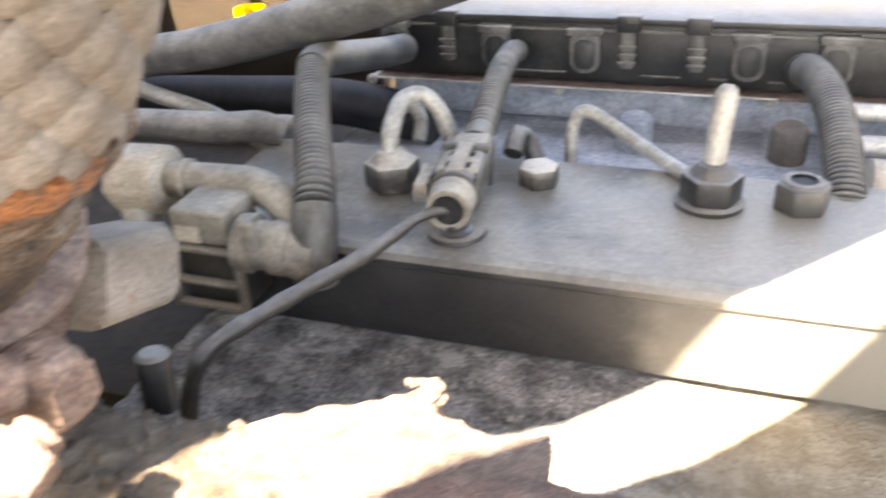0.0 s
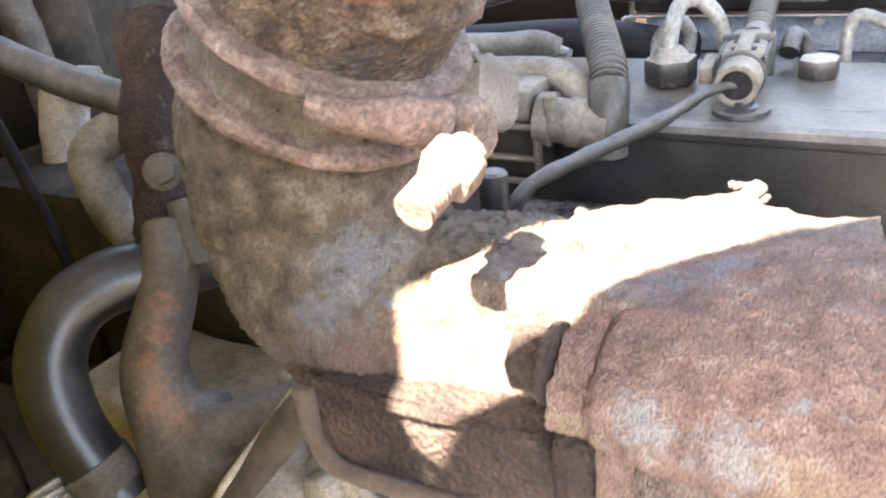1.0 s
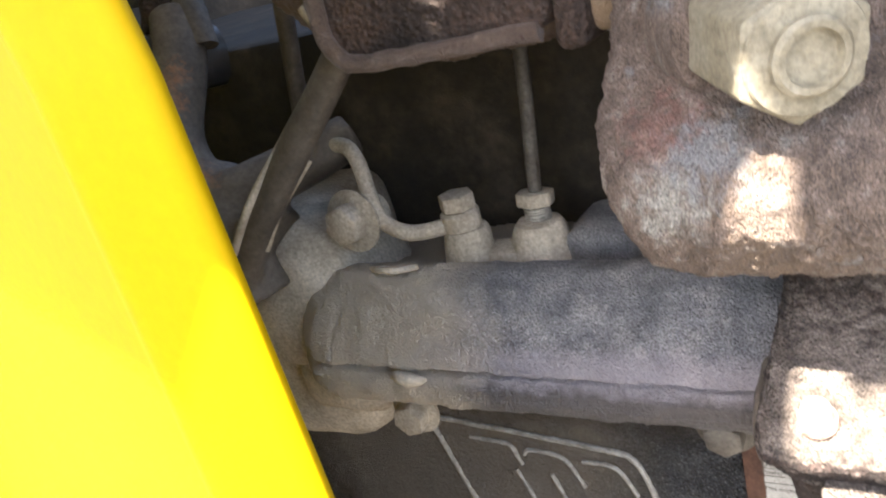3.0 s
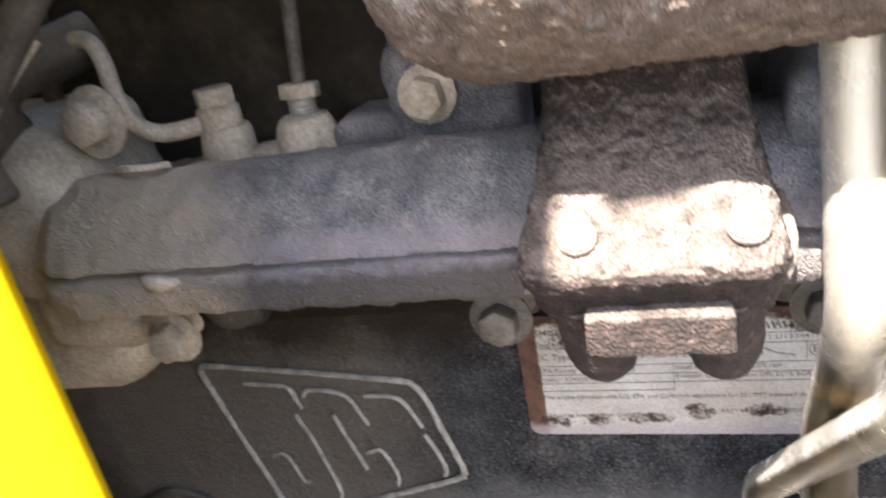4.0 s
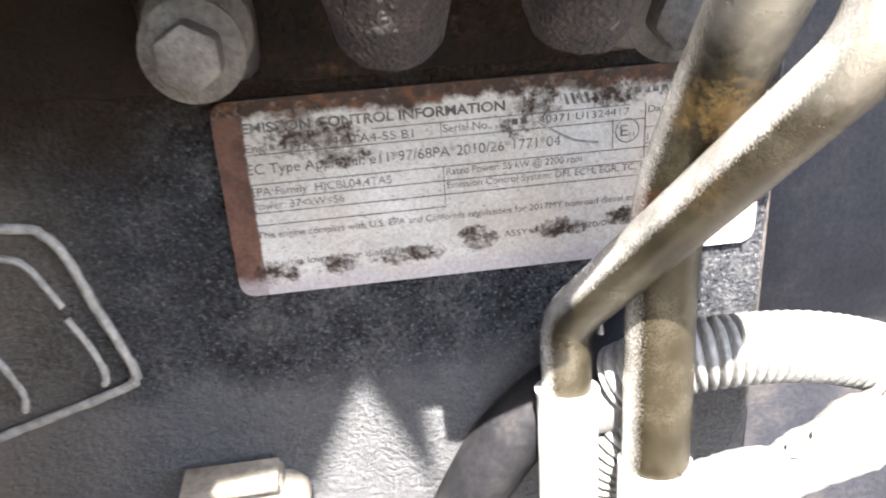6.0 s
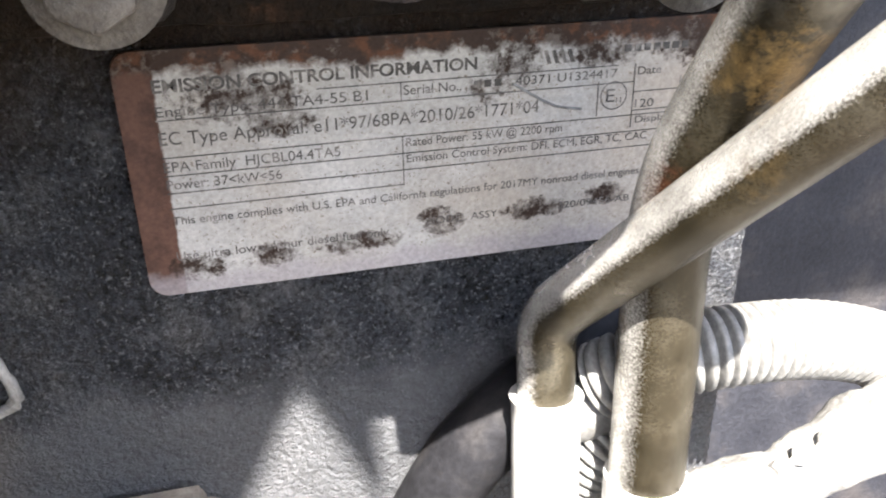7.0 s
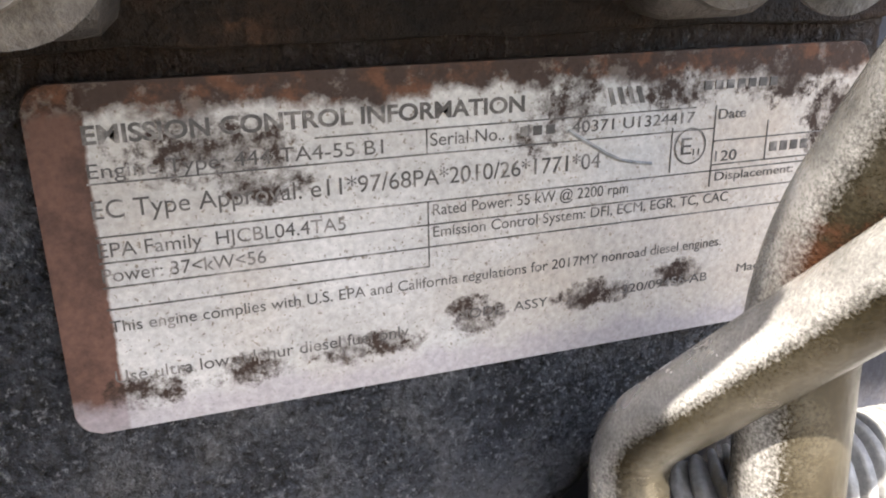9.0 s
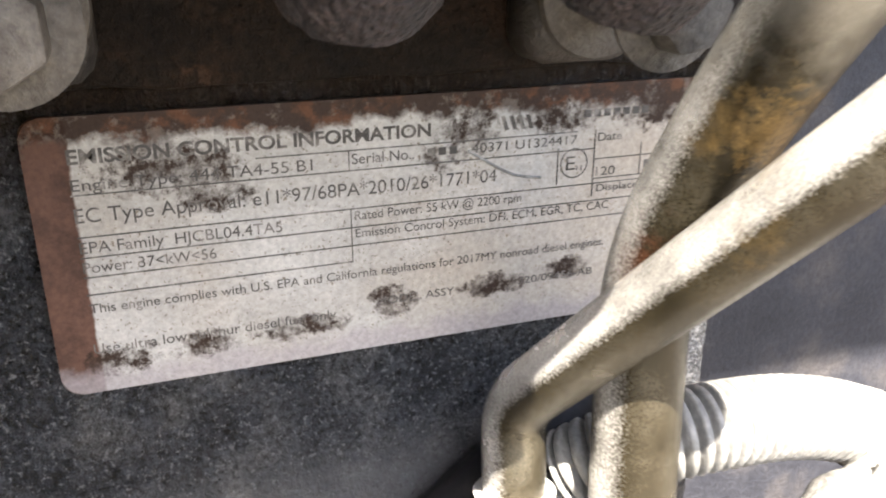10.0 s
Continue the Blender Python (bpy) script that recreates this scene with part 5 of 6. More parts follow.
hose_thing("fuel_pipe", [(-0.0660, 0.1680, 1.262), (-0.0665, 0.1740, 1.2720), (-0.0590, 0.1780, 1.2790), (-0.0530, 0.1770, 1.2740), (-0.0520, 0.1700, 1.2660)], 0.0030, M_WIREPALE, PALE, "pipe", group="fuel pipes")
hose_thing("fuel_pipe", [(0.0120, 0.180, 1.250), (0.0118, 0.183, 1.270), (0.0150, 0.184, 1.2790), (0.0230, 0.182, 1.2780), (0.0400, 0.172, 1.2720), (0.0620, 0.150, 1.2690)], 0.0027, M_WIREPALE, PALE, "pipe", group="fuel pipes")
hose_thing("fuel_pipe", [(0.0690, 0.1380, 1.277), (0.0695, 0.1420, 1.290), (0.0705, 0.1460, 1.303), (0.0708, 0.1470, 1.3065)], lambda s, t: 0.0040 if s < t - 0.002 else 0.0040 - 0.0022 * (s - t + 0.002) / 0.002, M_WIREPALE, PALE, "pipe", group="fuel pipes")


def plug():
    p = thing("injector_plug", (-0.015, 0.10, 1.268), "dusty black electrical plug on an injector with its cable", "electrical plug")
    a, b = Vector((-0.0130, 0.0915, 1.2770)), Vector((-0.0205, 0.1640, 1.2790))
    ax = (b - a).normalized()
    m = frame_of(a, ax)
    at = lambda k: a + ax * k
    part("nose", lathe(fine_profile([(0.0006, 0.0052), (0.0, 0.0060), (0.0, 0.0076), (0.0095, 0.0082), (0.0105, 0.0072)], 0.002), a, ax, 26), M_PLASTIC, p)
    # Dark disc painted in for the shade inside the mouth.
    part("bore", lathe([(-0.0004, 0.0052), (0.0002, 0.0054), (0.0008, 0.0020)], a, ax, 22), M_RUBBER, p, "dark disc standing for the open plug mouth")
    part("collar", lathe([(0, 0.0072), (0.0004, 0.0090), (0.0042, 0.0090), (0.0046, 0.0074)], at(0.0105), ax, 26), M_CONDUIT, p)
    part("plug_body", slab((-0.0082, -0.0076, 0.0150), (0.0082, 0.0076, 0.0335), 0.0030, 3, m=m), M_PLASTIC, p)
    part("plug_flange", slab((-0.0098, -0.0085, 0.0340), (0.0098, 0.0085, 0.0372), 0.0014, m=m), M_CONDUIT, p)
    part("plug_tail", slab((-0.0072, -0.0068, 0.0375), (0.0072, 0.0068, 0.0500), 0.0024, 3, m=m), M_PLASTIC, p)
    part("strain_relief", lathe(fine_profile([(0, 0.0070), (0.003, 0.0066), (0.014, 0.0058), (0.016, 0.0050)], 0.003), at(0.0500), ax, 22), M_CONDUIT, p)
    # Dark slabs stand for the shaded latch openings.
    for k in (0.0175, 0.0262):
        part("window_dark_slab", slab((-0.0046, 0.0068, k), (0.0046, 0.00785, k + 0.0042), 0.0004, m=m), M_RUBBER, p, "dark slab standing for a latch opening")
    part("latch", slab((-0.0028, 0.0074, 0.0120), (0.0028, 0.0096, 0.0345), 0.0008, m=m), M_PLASTIC, p)
    for hx in (-0.0088, 0.0076):
        part("latch_arm", slab((hx, -0.002, 0.012), (hx + 0.0012, 0.0066, 0.046), 0.0005, m=m), M_CONDUIT, p)
    part("side_clip", slab((0.0098, -0.004, 0.012), (0.0150, 0.003, 0.030), 0.0010, m=m), M_PLASTIC, p)
    part("cable", sweep([a + ax * 0.064, a + ax * 0.075 + Vector((0, 0, 0.002)), (-0.0250, 0.205, 1.2860), (-0.0300, 0.245, 1.2825), (-0.0330, 0.270, 1.2765)], ribbed(0.0058, 0.0022, 0.0010), 16, step=0.0005), M_CONDUIT, p, "ribbed cable sleeve")
    part("ferrule", lathe([(0, 0.0062), (0.003, 0.0062), (0.004, 0.0050), (0.006, 0.0050)], (-0.0125, 0.0965, 1.2650), (0, 0, 1), 24), M_HOSE, p, "dark shiny ferrule")
    part("ferrule_base", lathe([(0, 0.0105), (0.0015, 0.0100), (0.0020, 0.0070)], (-0.0125, 0.0985, 1.2652), (0, 0, 1), 28), M_COVER, p)
    return p


plug()
hose_thing("leak_off_hose", [(-0.0135, 0.0925, 1.2765), (-0.0170, 0.0900, 1.2770), (-0.0226, 0.0850, 1.2755), (-0.0267, 0.0780, 1.2738), (-0.0338, 0.0660, 1.2712), (-0.0432, 0.0520, 1.2689), (-0.0516, 0.0380, 1.2672),
                             (-0.0573, 0.0280, 1.2660), (-0.0623, 0.0200, 1.2635), (-0.0663, 0.0150, 1.2560), (-0.0702, 0.0130, 1.2400), (-0.0720, 0.0130, 1.2240)],
           lambda s, t: 0.0017 + 0.0010 * min(1.0, max(0.0, s - 0.012) / 0.02) + 0.0002 * math.sin(s * 420), M_RAIL, "dusty black cloth-covered hose running down from the injector plug", "hose")


def left_cluster():
    f = thing("fuel_fitting", (-0.11, 0.09, 1.25), "dusty grey fuel fitting with a hexagon end and a bent pipe", "pipe fitting")
    part("hexagon", prism(hex_poly(0.0235), 0.0190, frame_of((-0.1385, 0.0860, 1.2795), (1, 0.06, 0.02)), 0.0026, 3), M_DUSTY, f)
    part("washer_face", lathe([(0, 0.0126), (0.0022, 0.0124), (0.0034, 0.0105)], (-0.1206, 0.0873, 1.2799), (1, 0.06, 0.02), 32), M_DUSTY, f)
    part("bent_pipe", sweep([(-0.1190, 0.0875, 1.2800), (-0.0957, 0.0890, 1.2803), (-0.0830, 0.0890, 1.2800), (-0.0730, 0.0870, 1.2770), (-0.0670, 0.0835, 1.2715), (-0.0650, 0.0815, 1.2640)], 0.0066, 24), M_PLASTIC, f)
    part("pipe_bead", lathe([(0, 0.0066), (0.0010, 0.0080), (0.0026, 0.0080), (0.0036, 0.0066)], (-0.1120, 0.0880, 1.2801), (1, 0.06, 0.01), 28), M_PLASTIC, f)
    part("drop", lathe([(0, 0.0062), (0.002, 0.0068), (0.010, 0.0068), (0.012, 0.0058), (0.024, 0.0056)], (-0.1300, 0.0820, 1.2720), (0, 0, -1), 20), M_STEEL, f, "bright steel stub")
    s = thing("sensor_plug", (-0.10, 0.075, 1.235), "black dusty sensor plug with open latch windows", "electrical plug")
    part("shell", slab((-0.1030, 0.0640, 1.2690), (-0.0815, 0.0850, 1.2815), 0.0016, 3), M_PLASTIC, s)
    part("shell_ridge", slab((-0.1010, 0.0628, 1.2700), (-0.0915, 0.0642, 1.2760), 0.0005), M_DUSTY, s)
    part("core", slab((-0.1040, 0.0660, 1.2440), (-0.0785, 0.0840, 1.2690), 0.0016), M_RAIL, s, "dark core behind the latch windows")
    for z in (1.2440, 1.2535, 1.2665):
        part("latch_bar", slab((-0.1062, 0.0620, z), (-0.0778, 0.0655, z + 0.0019), 0.0005), M_PLASTIC, s)
    for x in (-0.1068, -0.0800):
        part("latch_post", slab((x, 0.0616, 1.2440), (x + 0.0022, 0.0656, 1.2690), 0.0005), M_PLASTIC, s)
    part("neck", lathe(fine_profile([(0, 0.0096), (0.0060, 0.0104), (0.0064, 0.0086), (0.0120, 0.0084), (0.0124, 0.0096), (0.0180, 0.0092), (0.0190, 0.0074), (0.0270, 0.0072)], 0.0015), (-0.0800, 0.0690, 1.2695), (1, 0.10, -0.12), 28), M_PLASTIC, s)
    part("collar_tab", slab((-0.0740, 0.0600, 1.2705), (-0.0690, 0.0635, 1.2815), 0.0012, 3), M_PLASTIC, s)
    part("elbow_end", sweep([(-0.0640, 0.0705, 1.2668), (-0.0580, 0.0712, 1.2640), (-0.0546, 0.0718, 1.2655)], 0.0076, 20), M_PLASTIC, s)
    hose_thing("fuel_hose", [(-0.2500, 0.150, 1.2690), (-0.2193, 0.150, 1.2706), (-0.1824, 0.150, 1.2722), (-0.1537, 0.150, 1.2732), (-0.1349, 0.152, 1.2730), (-0.1200, 0.155, 1.2735), (-0.1120, 0.159, 1.2690)], 0.0070, M_TAB, "dusty black fuel hose behind the exhaust pipe", "hose")
    hose_thing("fuel_hose", [(-0.150, 0.135, 1.250), (-0.120, 0.132, 1.254), (-0.095, 0.134, 1.2560), (-0.080, 0.140, 1.250)], 0.0070, M_PLASTIC, "dusty black fuel hose behind the exhaust pipe", "hose")
    hose_thing("bleed_pipe", [(-0.250, 0.200, 1.280), (-0.206, 0.200, 1.2665), (-0.176, 0.198, 1.2600), (-0.148, 0.192, 1.2520), (-0.130, 0.180, 1.250)], 0.0042, M_WIREPALE, "pale thin bleed pipe behind the exhaust", "pipe")
    hose_thing("bleed_pipe", [(-0.146, 0.190, 1.248), (-0.143, 0.193, 1.2575), (-0.130, 0.195, 1.2600), (-0.120, 0.193, 1.2580)], 0.0030, M_STEEL, "pale thin bleed pipe behind the exhaust", "pipe")
    hose_thing("wiring_hose", [(-0.320, 0.232, 1.2600), (-0.2707, 0.225, 1.2703), (-0.2172, 0.215, 1.2817), (-0.1832, 0.210, 1.2883), (-0.1527, 0.205, 1.2961), (-0.1274, 0.200, 1.3039), (-0.1019, 0.197, 1.3112), (-0.0699, 0.194, 1.3204), (-0.0403, 0.190, 1.3305), (0.03, 0.185, 1.356)], 0.0106, M_TAB, "thick grey sleeved wiring hose across the engine", "hose")
    # Dark tube added to stand for the dark gap below the rail.
    hose_thing("cross_hose", [(-0.28, 0.26, 1.240), (-0.20, 0.255, 1.246), (-0.13, 0.25, 1.250), (-0.07, 0.245, 1.244)], 0.0125, M_RUBBER, "dark tube filling the gap under the wiring rail", "hose")
    hose_thing("right_pipe", [(0.118, 0.250, 1.262), (0.20, 0.250, 1.262), (0.30, 0.250, 1.262)], 0.0040, M_STEEL, "plain steel pipe below the wiring rail", "pipe")
    hose_thing("right_pipe", [(0.118, 0.240, 1.250), (0.20, 0.240, 1.250), (0.30, 0.240, 1.250)], 0.0048, M_STEEL, "plain steel pipe below the wiring rail", "pipe")
    hose_thing("right_coupling", [(0.130, 0.205, 1.245), (0.17, 0.205, 1.243), (0.25, 0.20, 1.243)], 0.013, M_DUSTY, "dust-covered coupling beside the conduit", "coupling")
    hose_thing("cable_end", [(0.0030, 0.160, 1.262), (-0.0020, 0.163, 1.272), (-0.0055, 0.160, 1.277), (-0.006, 0.152, 1.272)], 0.0040, M_RAIL, "short black cable end on the cover", "cable")


left_cluster()


# ---- small pipes between head and casting ----
def banjo_line():
    b = thing("oil_feed_pipe", (-0.083, -0.02, 1.15), "dusty small oil pipe ending in a banjo bolt", "pipe")
    part("pipe", sweep([(-0.164, -0.012, 1.1820), (-0.144, -0.0175, 1.1830), (-0.1325, -0.0195, 1.1825), (-0.1255, -0.0235, 1.1755), (-0.1220, -0.0275, 1.1645), (-0.1175, -0.0300, 1.1545),
                        (-0.1090, -0.0300, 1.1490), (-0.1000, -0.0285, 1.1482), (-0.0890, -0.0230, 1.1488)], 0.0032, 16), M_DUSTY, b)
    part("banjo", lathe([(-0.0042, 0.0066), (-0.0030, 0.0076), (0.0030, 0.0076), (0.0042, 0.0066)], (-0.0873, -0.0217, 1.1500), (0, 0, 1), 30), M_DUSTY, b)
    part("banjo_head", prism(hex_poly(0.0125), 0.0062, frame_of((-0.0873, -0.0217, 1.1543), (0, 0, 1)) @ pose(0, 0, 0, 0, 0, 12), 0.0008), M_DUSTY, b)
    v = thing("oil_return_pipe", (-0.0584, -0.015, 1.145), "thin steel pipe rising from a threaded union nut", "pipe")
    part("pipe", sweep([(-0.0584, -0.0150, 1.150), (-0.0575, -0.0125, 1.168), (-0.0560, -0.0085, 1.195), (-0.055, -0.004, 1.235)], 0.0026, 16), M_BOLTGREY, v)
    part("union_nut", prism(hex_poly(0.0130), 0.0052, frame_of((-0.0584, -0.0150, 1.1515), (0.05, 0.12, 1)), 0.0007), M_DUSTY, v)
    part("thread", sweep([(-0.0584, -0.0150, 1.1440), (-0.0584, -0.0150, 1.1480), (-0.0584, -0.0150, 1.1520)], ribbed(0.0050, 0.0012, 0.0007), 18, step=0.00025), M_STEEL, v)


banjo_line()


# ---- left side: hose, bracket, hardware ----
def left_side():
    b = thing("lifting_bracket", (-0.19, -0.04, 1.13), "dirty cast bracket arm with patches of orange rust", "bracket")
    arm = [(-0.2130, -0.0080, 1.2450), (-0.2075, -0.0178, 1.2306), (-0.2067, -0.0255, 1.2186), (-0.2068, -0.0357, 1.2052), (-0.2045, -0.0425, 1.1930), (-0.1975, -0.0465, 1.1746), (-0.1890, -0.0500, 1.1537), (-0.182, -0.052, 1.130)]
    cast = sweep([(x + 0.003, y, z) for x, y, z in arm], lambda s, t: 0.0112 + 0.013 * (s / t) ** 2.2, 28)
    sweep([(-0.1900, -0.0480, 1.172), (-0.1740, -0.0440, 1.1740), (-0.1610, -0.0330, 1.1770), (-0.1480, -0.0180, 1.1800), (-0.138, -0.006, 1.184)], lambda s, t: 0.0125 - 0.003 * s / t, 20, bm=cast)
    sweep([(-0.197, -0.040, 1.172), (-0.180, -0.046, 1.160), (-0.165, -0.046, 1.148)], 0.021, 24, bm=cast)
    sweep([(-0.178, -0.056, 1.135), (-0.160, -0.0600, 1.158), (-0.1440, -0.0570, 1.177), (-0.130, -0.0520, 1.1930), (-0.112, -0.046, 1.2130), (-0.098, -0.040, 1.2310), (-0.086, -0.034, 1.2480)], lambda s, t: 0.0110 - 0.003 * s / t, 24, squash=0.65, bm=cast)
    ob = part("casting", cast, M_DARKIRON, b)
    blend = ob.modifiers.new("blend", "REMESH")
    blend.mode, blend.voxel_size, blend.use_smooth_shade = "VOXEL", 0.0015, True
    soften = ob.modifiers.new("soften", "SMOOTH")
    soften.factor, soften.iterations = 0.5, 14
    # Pale strips put in for the bright highlight lines along the strut.
    part("brace_rib", sweep([(-0.160, -0.0690, 1.160), (-0.1475, -0.0645, 1.178), (-0.135, -0.0535, 1.1950), (-0.125, -0.0430, 1.209)], 0.0016, 10), M_DUSTY, b, "pale strip for the highlight along the strut edge")
    part("brace_rib", sweep([(-0.1500, -0.0620, 1.158), (-0.1400, -0.0590, 1.172), (-0.129, -0.0470, 1.187)], 0.0014, 10), M_DUSTY, b, "pale strip for the highlight along the strut edge")
    part("upper_ear", rough_up(sweep([(-0.2300, 0.0300, 1.3200), (-0.2276, 0.0174, 1.2905), (-0.2242, 0.0092, 1.2731), (-0.2201, 0.0018, 1.2554), (-0.2140, -0.0064, 1.238)], lambda s, t: 0.0150 - 0.003 * s / t + 0.0012 * math.sin(s * 160), 24), 0.0020, 0.014), M_SOOT, b)
    bolt((-0.2085, -0.0050, 1.2660), (0.6, -0.6, 0.35), 0.0100, 0.006, 0.0075, 0.0, M_DARKIRON, "small rusty bolt in the bracket", "bracket_bolt")
    tab = thing("link_plate", (-0.085, -0.073, 1.232), "small pale link plate beside the outlet box", "plate")
    part("plate_body", rough_up(sweep([(-0.0895, -0.0740, 1.2420), (-0.0865, -0.0735, 1.2340), (-0.0830, -0.0722, 1.2250)], 0.0036, 14, squash=0.5), 0.0004, 0.004), M_DUSTY, tab)
    part("tongue", rough_up(sweep([(-0.205, -0.003, 1.252), (-0.200, -0.008, 1.242), (-0.196, -0.012, 1.230)], 0.0066, 14), 0.0006, 0.006), M_DARKIRON, b)
    h = thing("coolant_hose", (-0.22, -0.05, 1.16), "bent black ribbed rubber coolant hose with a metal clip", "hose")
    pts = [(-0.2050, 0.004, 1.2240), (-0.2156, -0.0170, 1.2268), (-0.2254, -0.0327, 1.2279), (-0.2327, -0.0463, 1.2232), (-0.2352, -0.0576, 1.2129), (-0.2338, -0.0644, 1.2009), (-0.2283, -0.0684, 1.1853), (-0.2212, -0.0693, 1.1707), (-0.2100, -0.0682, 1.1500)]
    part("hose_body", sweep(pts, lambda s, t: 0.0133 + 0.0002 * math.sin(s * 90), 32), M_HOSE, h, angle=60)
    part("hose_clip", sweep([(-0.2192, -0.0692, 1.1670), (-0.2160, -0.0690, 1.1610), (-0.2130, -0.0686, 1.1555)], 0.0140, 30), M_BOLTGREY, h, "dull metal hose clip")
    part("hose_tail", sweep([(-0.2320, -0.084, 1.163), (-0.2237, -0.0858, 1.1533), (-0.2160, -0.0840, 1.1440)], ribbed(0.0098, 0.0036, 0.0024), 20, step=0.0006), M_STEEL, h, "bright ribbed hose tail")
    g = thing("grey_hook_pipe", (-0.29, 0.03, 1.21), "thick grey bent pipe end behind the bracket", "pipe")
    part("bend", rough_up(sweep([(-0.2700, 0.055, 1.257), (-0.2850, 0.0449, 1.2610), (-0.2925, 0.0351, 1.2610), (-0.2962, 0.0243, 1.2533), (-0.2920, 0.0202, 1.240), (-0.2840, 0.0195, 1.224), (-0.2760, 0.0222, 1.2127), (-0.262, 0.026, 1.198)], 0.0105, 24), 0.0008, 0.01), M_PLASTIC, g)
    k = thing("pale_bottle", (-0.405, 0.10, 1.12), "dirty pale plastic bottle deep in the bay", "bottle")
    part("bottle_body", rough_up(sweep([(-0.3950, 0.060, 1.170), (-0.3993, 0.0672, 1.1868), (-0.4080, 0.0820, 1.223), (-0.4126, 0.0925, 1.2457), (-0.4150, 0.1055, 1.2677)], 0.0145, 22), 0.001, 0.02), M_DUSTY, k)
    part("bottle_neck", slab((-0.405, 0.088, 1.255), (-0.383, 0.108, 1.272), 0.003), M_PLASTIC, k)
    hose_thing("lower_hose", [(-0.47, 0.04, 1.34), (-0.36, 0.035, 1.300), (-0.27, 0.04, 1.276), (-0.20, 0.06, 1.262)], 0.0085, M_CONDUIT, "dusty black hose deep in the bay", "hose")
    hose_thing("lower_cable", [(-0.36, 0.01, 1.33), (-0.345, 0.015, 1.25), (-0.34, 0.02, 1.16), (-0.36, 0.03, 1.06)], 0.0035, M_RUBBER, "thin black cable hanging in the bay", "cable")
    d = thing("drive_cover", (-0.36, 0.10, 1.00), "dark dusty drive cover at the engine's front end", "cover")
    part("cover_plate", rough_up(slab((-0.60, 0.12, 0.95), (-0.44, 0.16, 1.42), 0.02, 3, 6), 0.004, 0.05), M_BAY, d)
    part("rim", rough_up(sweep([(-0.46, 0.115, 1.06), (-0.445, 0.11, 1.16), (-0.45, 0.11, 1.26), (-0.46, 0.11, 1.36)], 0.012, 16), 0.002, 0.02), M_DARKIRON, d)
    rod = thing("steel_rod", (-0.155, 0.006, 1.16), "dark upright rod between head and bracket", "rod")
    part("rod_body", sweep([(-0.176, 0.005, 1.160), (-0.168, 0.004, 1.20), (-0.160, 0.003, 1.24)], 0.004, 12), M_DARKIRON, rod)


left_side()


# ---- right side: tubes, hoses, caps ----
def right_side():
    d = thing("dipstick_tube", (0.1045, -0.0445, 0.92), "yellow-passivated dusty dipstick tube with its sunny side coloured pale", "tube")
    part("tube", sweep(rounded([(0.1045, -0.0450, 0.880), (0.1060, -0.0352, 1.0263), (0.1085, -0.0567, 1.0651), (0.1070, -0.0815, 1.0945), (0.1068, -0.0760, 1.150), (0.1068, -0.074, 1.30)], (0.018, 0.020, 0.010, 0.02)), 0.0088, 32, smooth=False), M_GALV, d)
    part("lower_sleeve", sweep([(0.1048, -0.0434, 0.905), (0.1050, -0.0413, 0.935), (0.1053, -0.0398, 0.957)], 0.0098, 28), M_SLEEVE, d, "pale sleeve round the foot")
    p = thing("breather_pipe", (0.0843, -0.030, 0.94), "bent metal pipe with a sunny side coloured pale and a sleeved lower end", "pipe")
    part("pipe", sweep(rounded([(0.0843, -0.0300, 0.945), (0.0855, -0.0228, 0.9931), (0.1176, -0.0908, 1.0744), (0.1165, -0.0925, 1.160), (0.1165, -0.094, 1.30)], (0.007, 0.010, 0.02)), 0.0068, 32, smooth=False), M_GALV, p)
    part("end_sleeve", rough_up(sweep([(0.0842, -0.0308, 0.938), (0.0846, -0.0285, 0.955), (0.0851, -0.0258, 0.974)], lambda s, t: 0.0082 if s < t * 0.96 else 0.0088, 28), 0.0001, 0.006), M_SLEEVE, p, "pale rubber end sleeve")
    conduit([(0.1015, -0.019, 0.9700), (0.108, -0.0235, 0.9755), (0.124, -0.029, 0.9815), (0.152, -0.030, 0.9800), (0.178, -0.030, 0.9710), (0.200, -0.030, 0.955)], 0.0099, 0.0028, 0.0026, M_CREAM,
            "pale grey corrugated hose curving behind the tubes", ([(0.176, -0.030, 0.9717), (0.184, -0.030, 0.9668), (0.192, -0.030, 0.9612)],), name="corrugated_hose")
    f = thing("foil_sleeve", (0.12, -0.045, 0.94), "crumpled pale sleeve over a hose in full sun", "sleeve")
    part("sleeve_body", rough_up(sweep([(0.112, -0.049, 0.950), (0.124, -0.049, 0.9535), (0.138, -0.048, 0.9555), (0.160, -0.046, 0.9635), (0.185, -0.044, 0.9750)], lambda s, t: 0.0084 + 0.0010 * math.sin(s * 170), 40, step=0.0012), 0.0017, 0.012, 3.0), M_FOIL, f)
    part("hose_end", sweep([(0.096, -0.046, 0.926), (0.104, -0.048, 0.938), (0.113, -0.049, 0.947), (0.121, -0.049, 0.9515)], lambda s, t: 0.0104 if s < t * 0.85 else 0.0098, 30), M_SLEEVE, f, "smooth pale hose end")
    part("torn_edge", rough_up(sweep([(0.130, -0.0520, 0.9620), (0.142, -0.0505, 0.9650), (0.156, -0.0485, 0.9700), (0.172, -0.0470, 0.9770)], lambda s, t: 0.0016 + 0.0008 * math.sin(s * 900), 10, step=0.0010), 0.0010, 0.003), M_FOIL, f, "frayed upper edge")
    k = thing("spacer_bush", (0.095, -0.02, 0.96), "pale plastic bush between the two tubes", "bush")
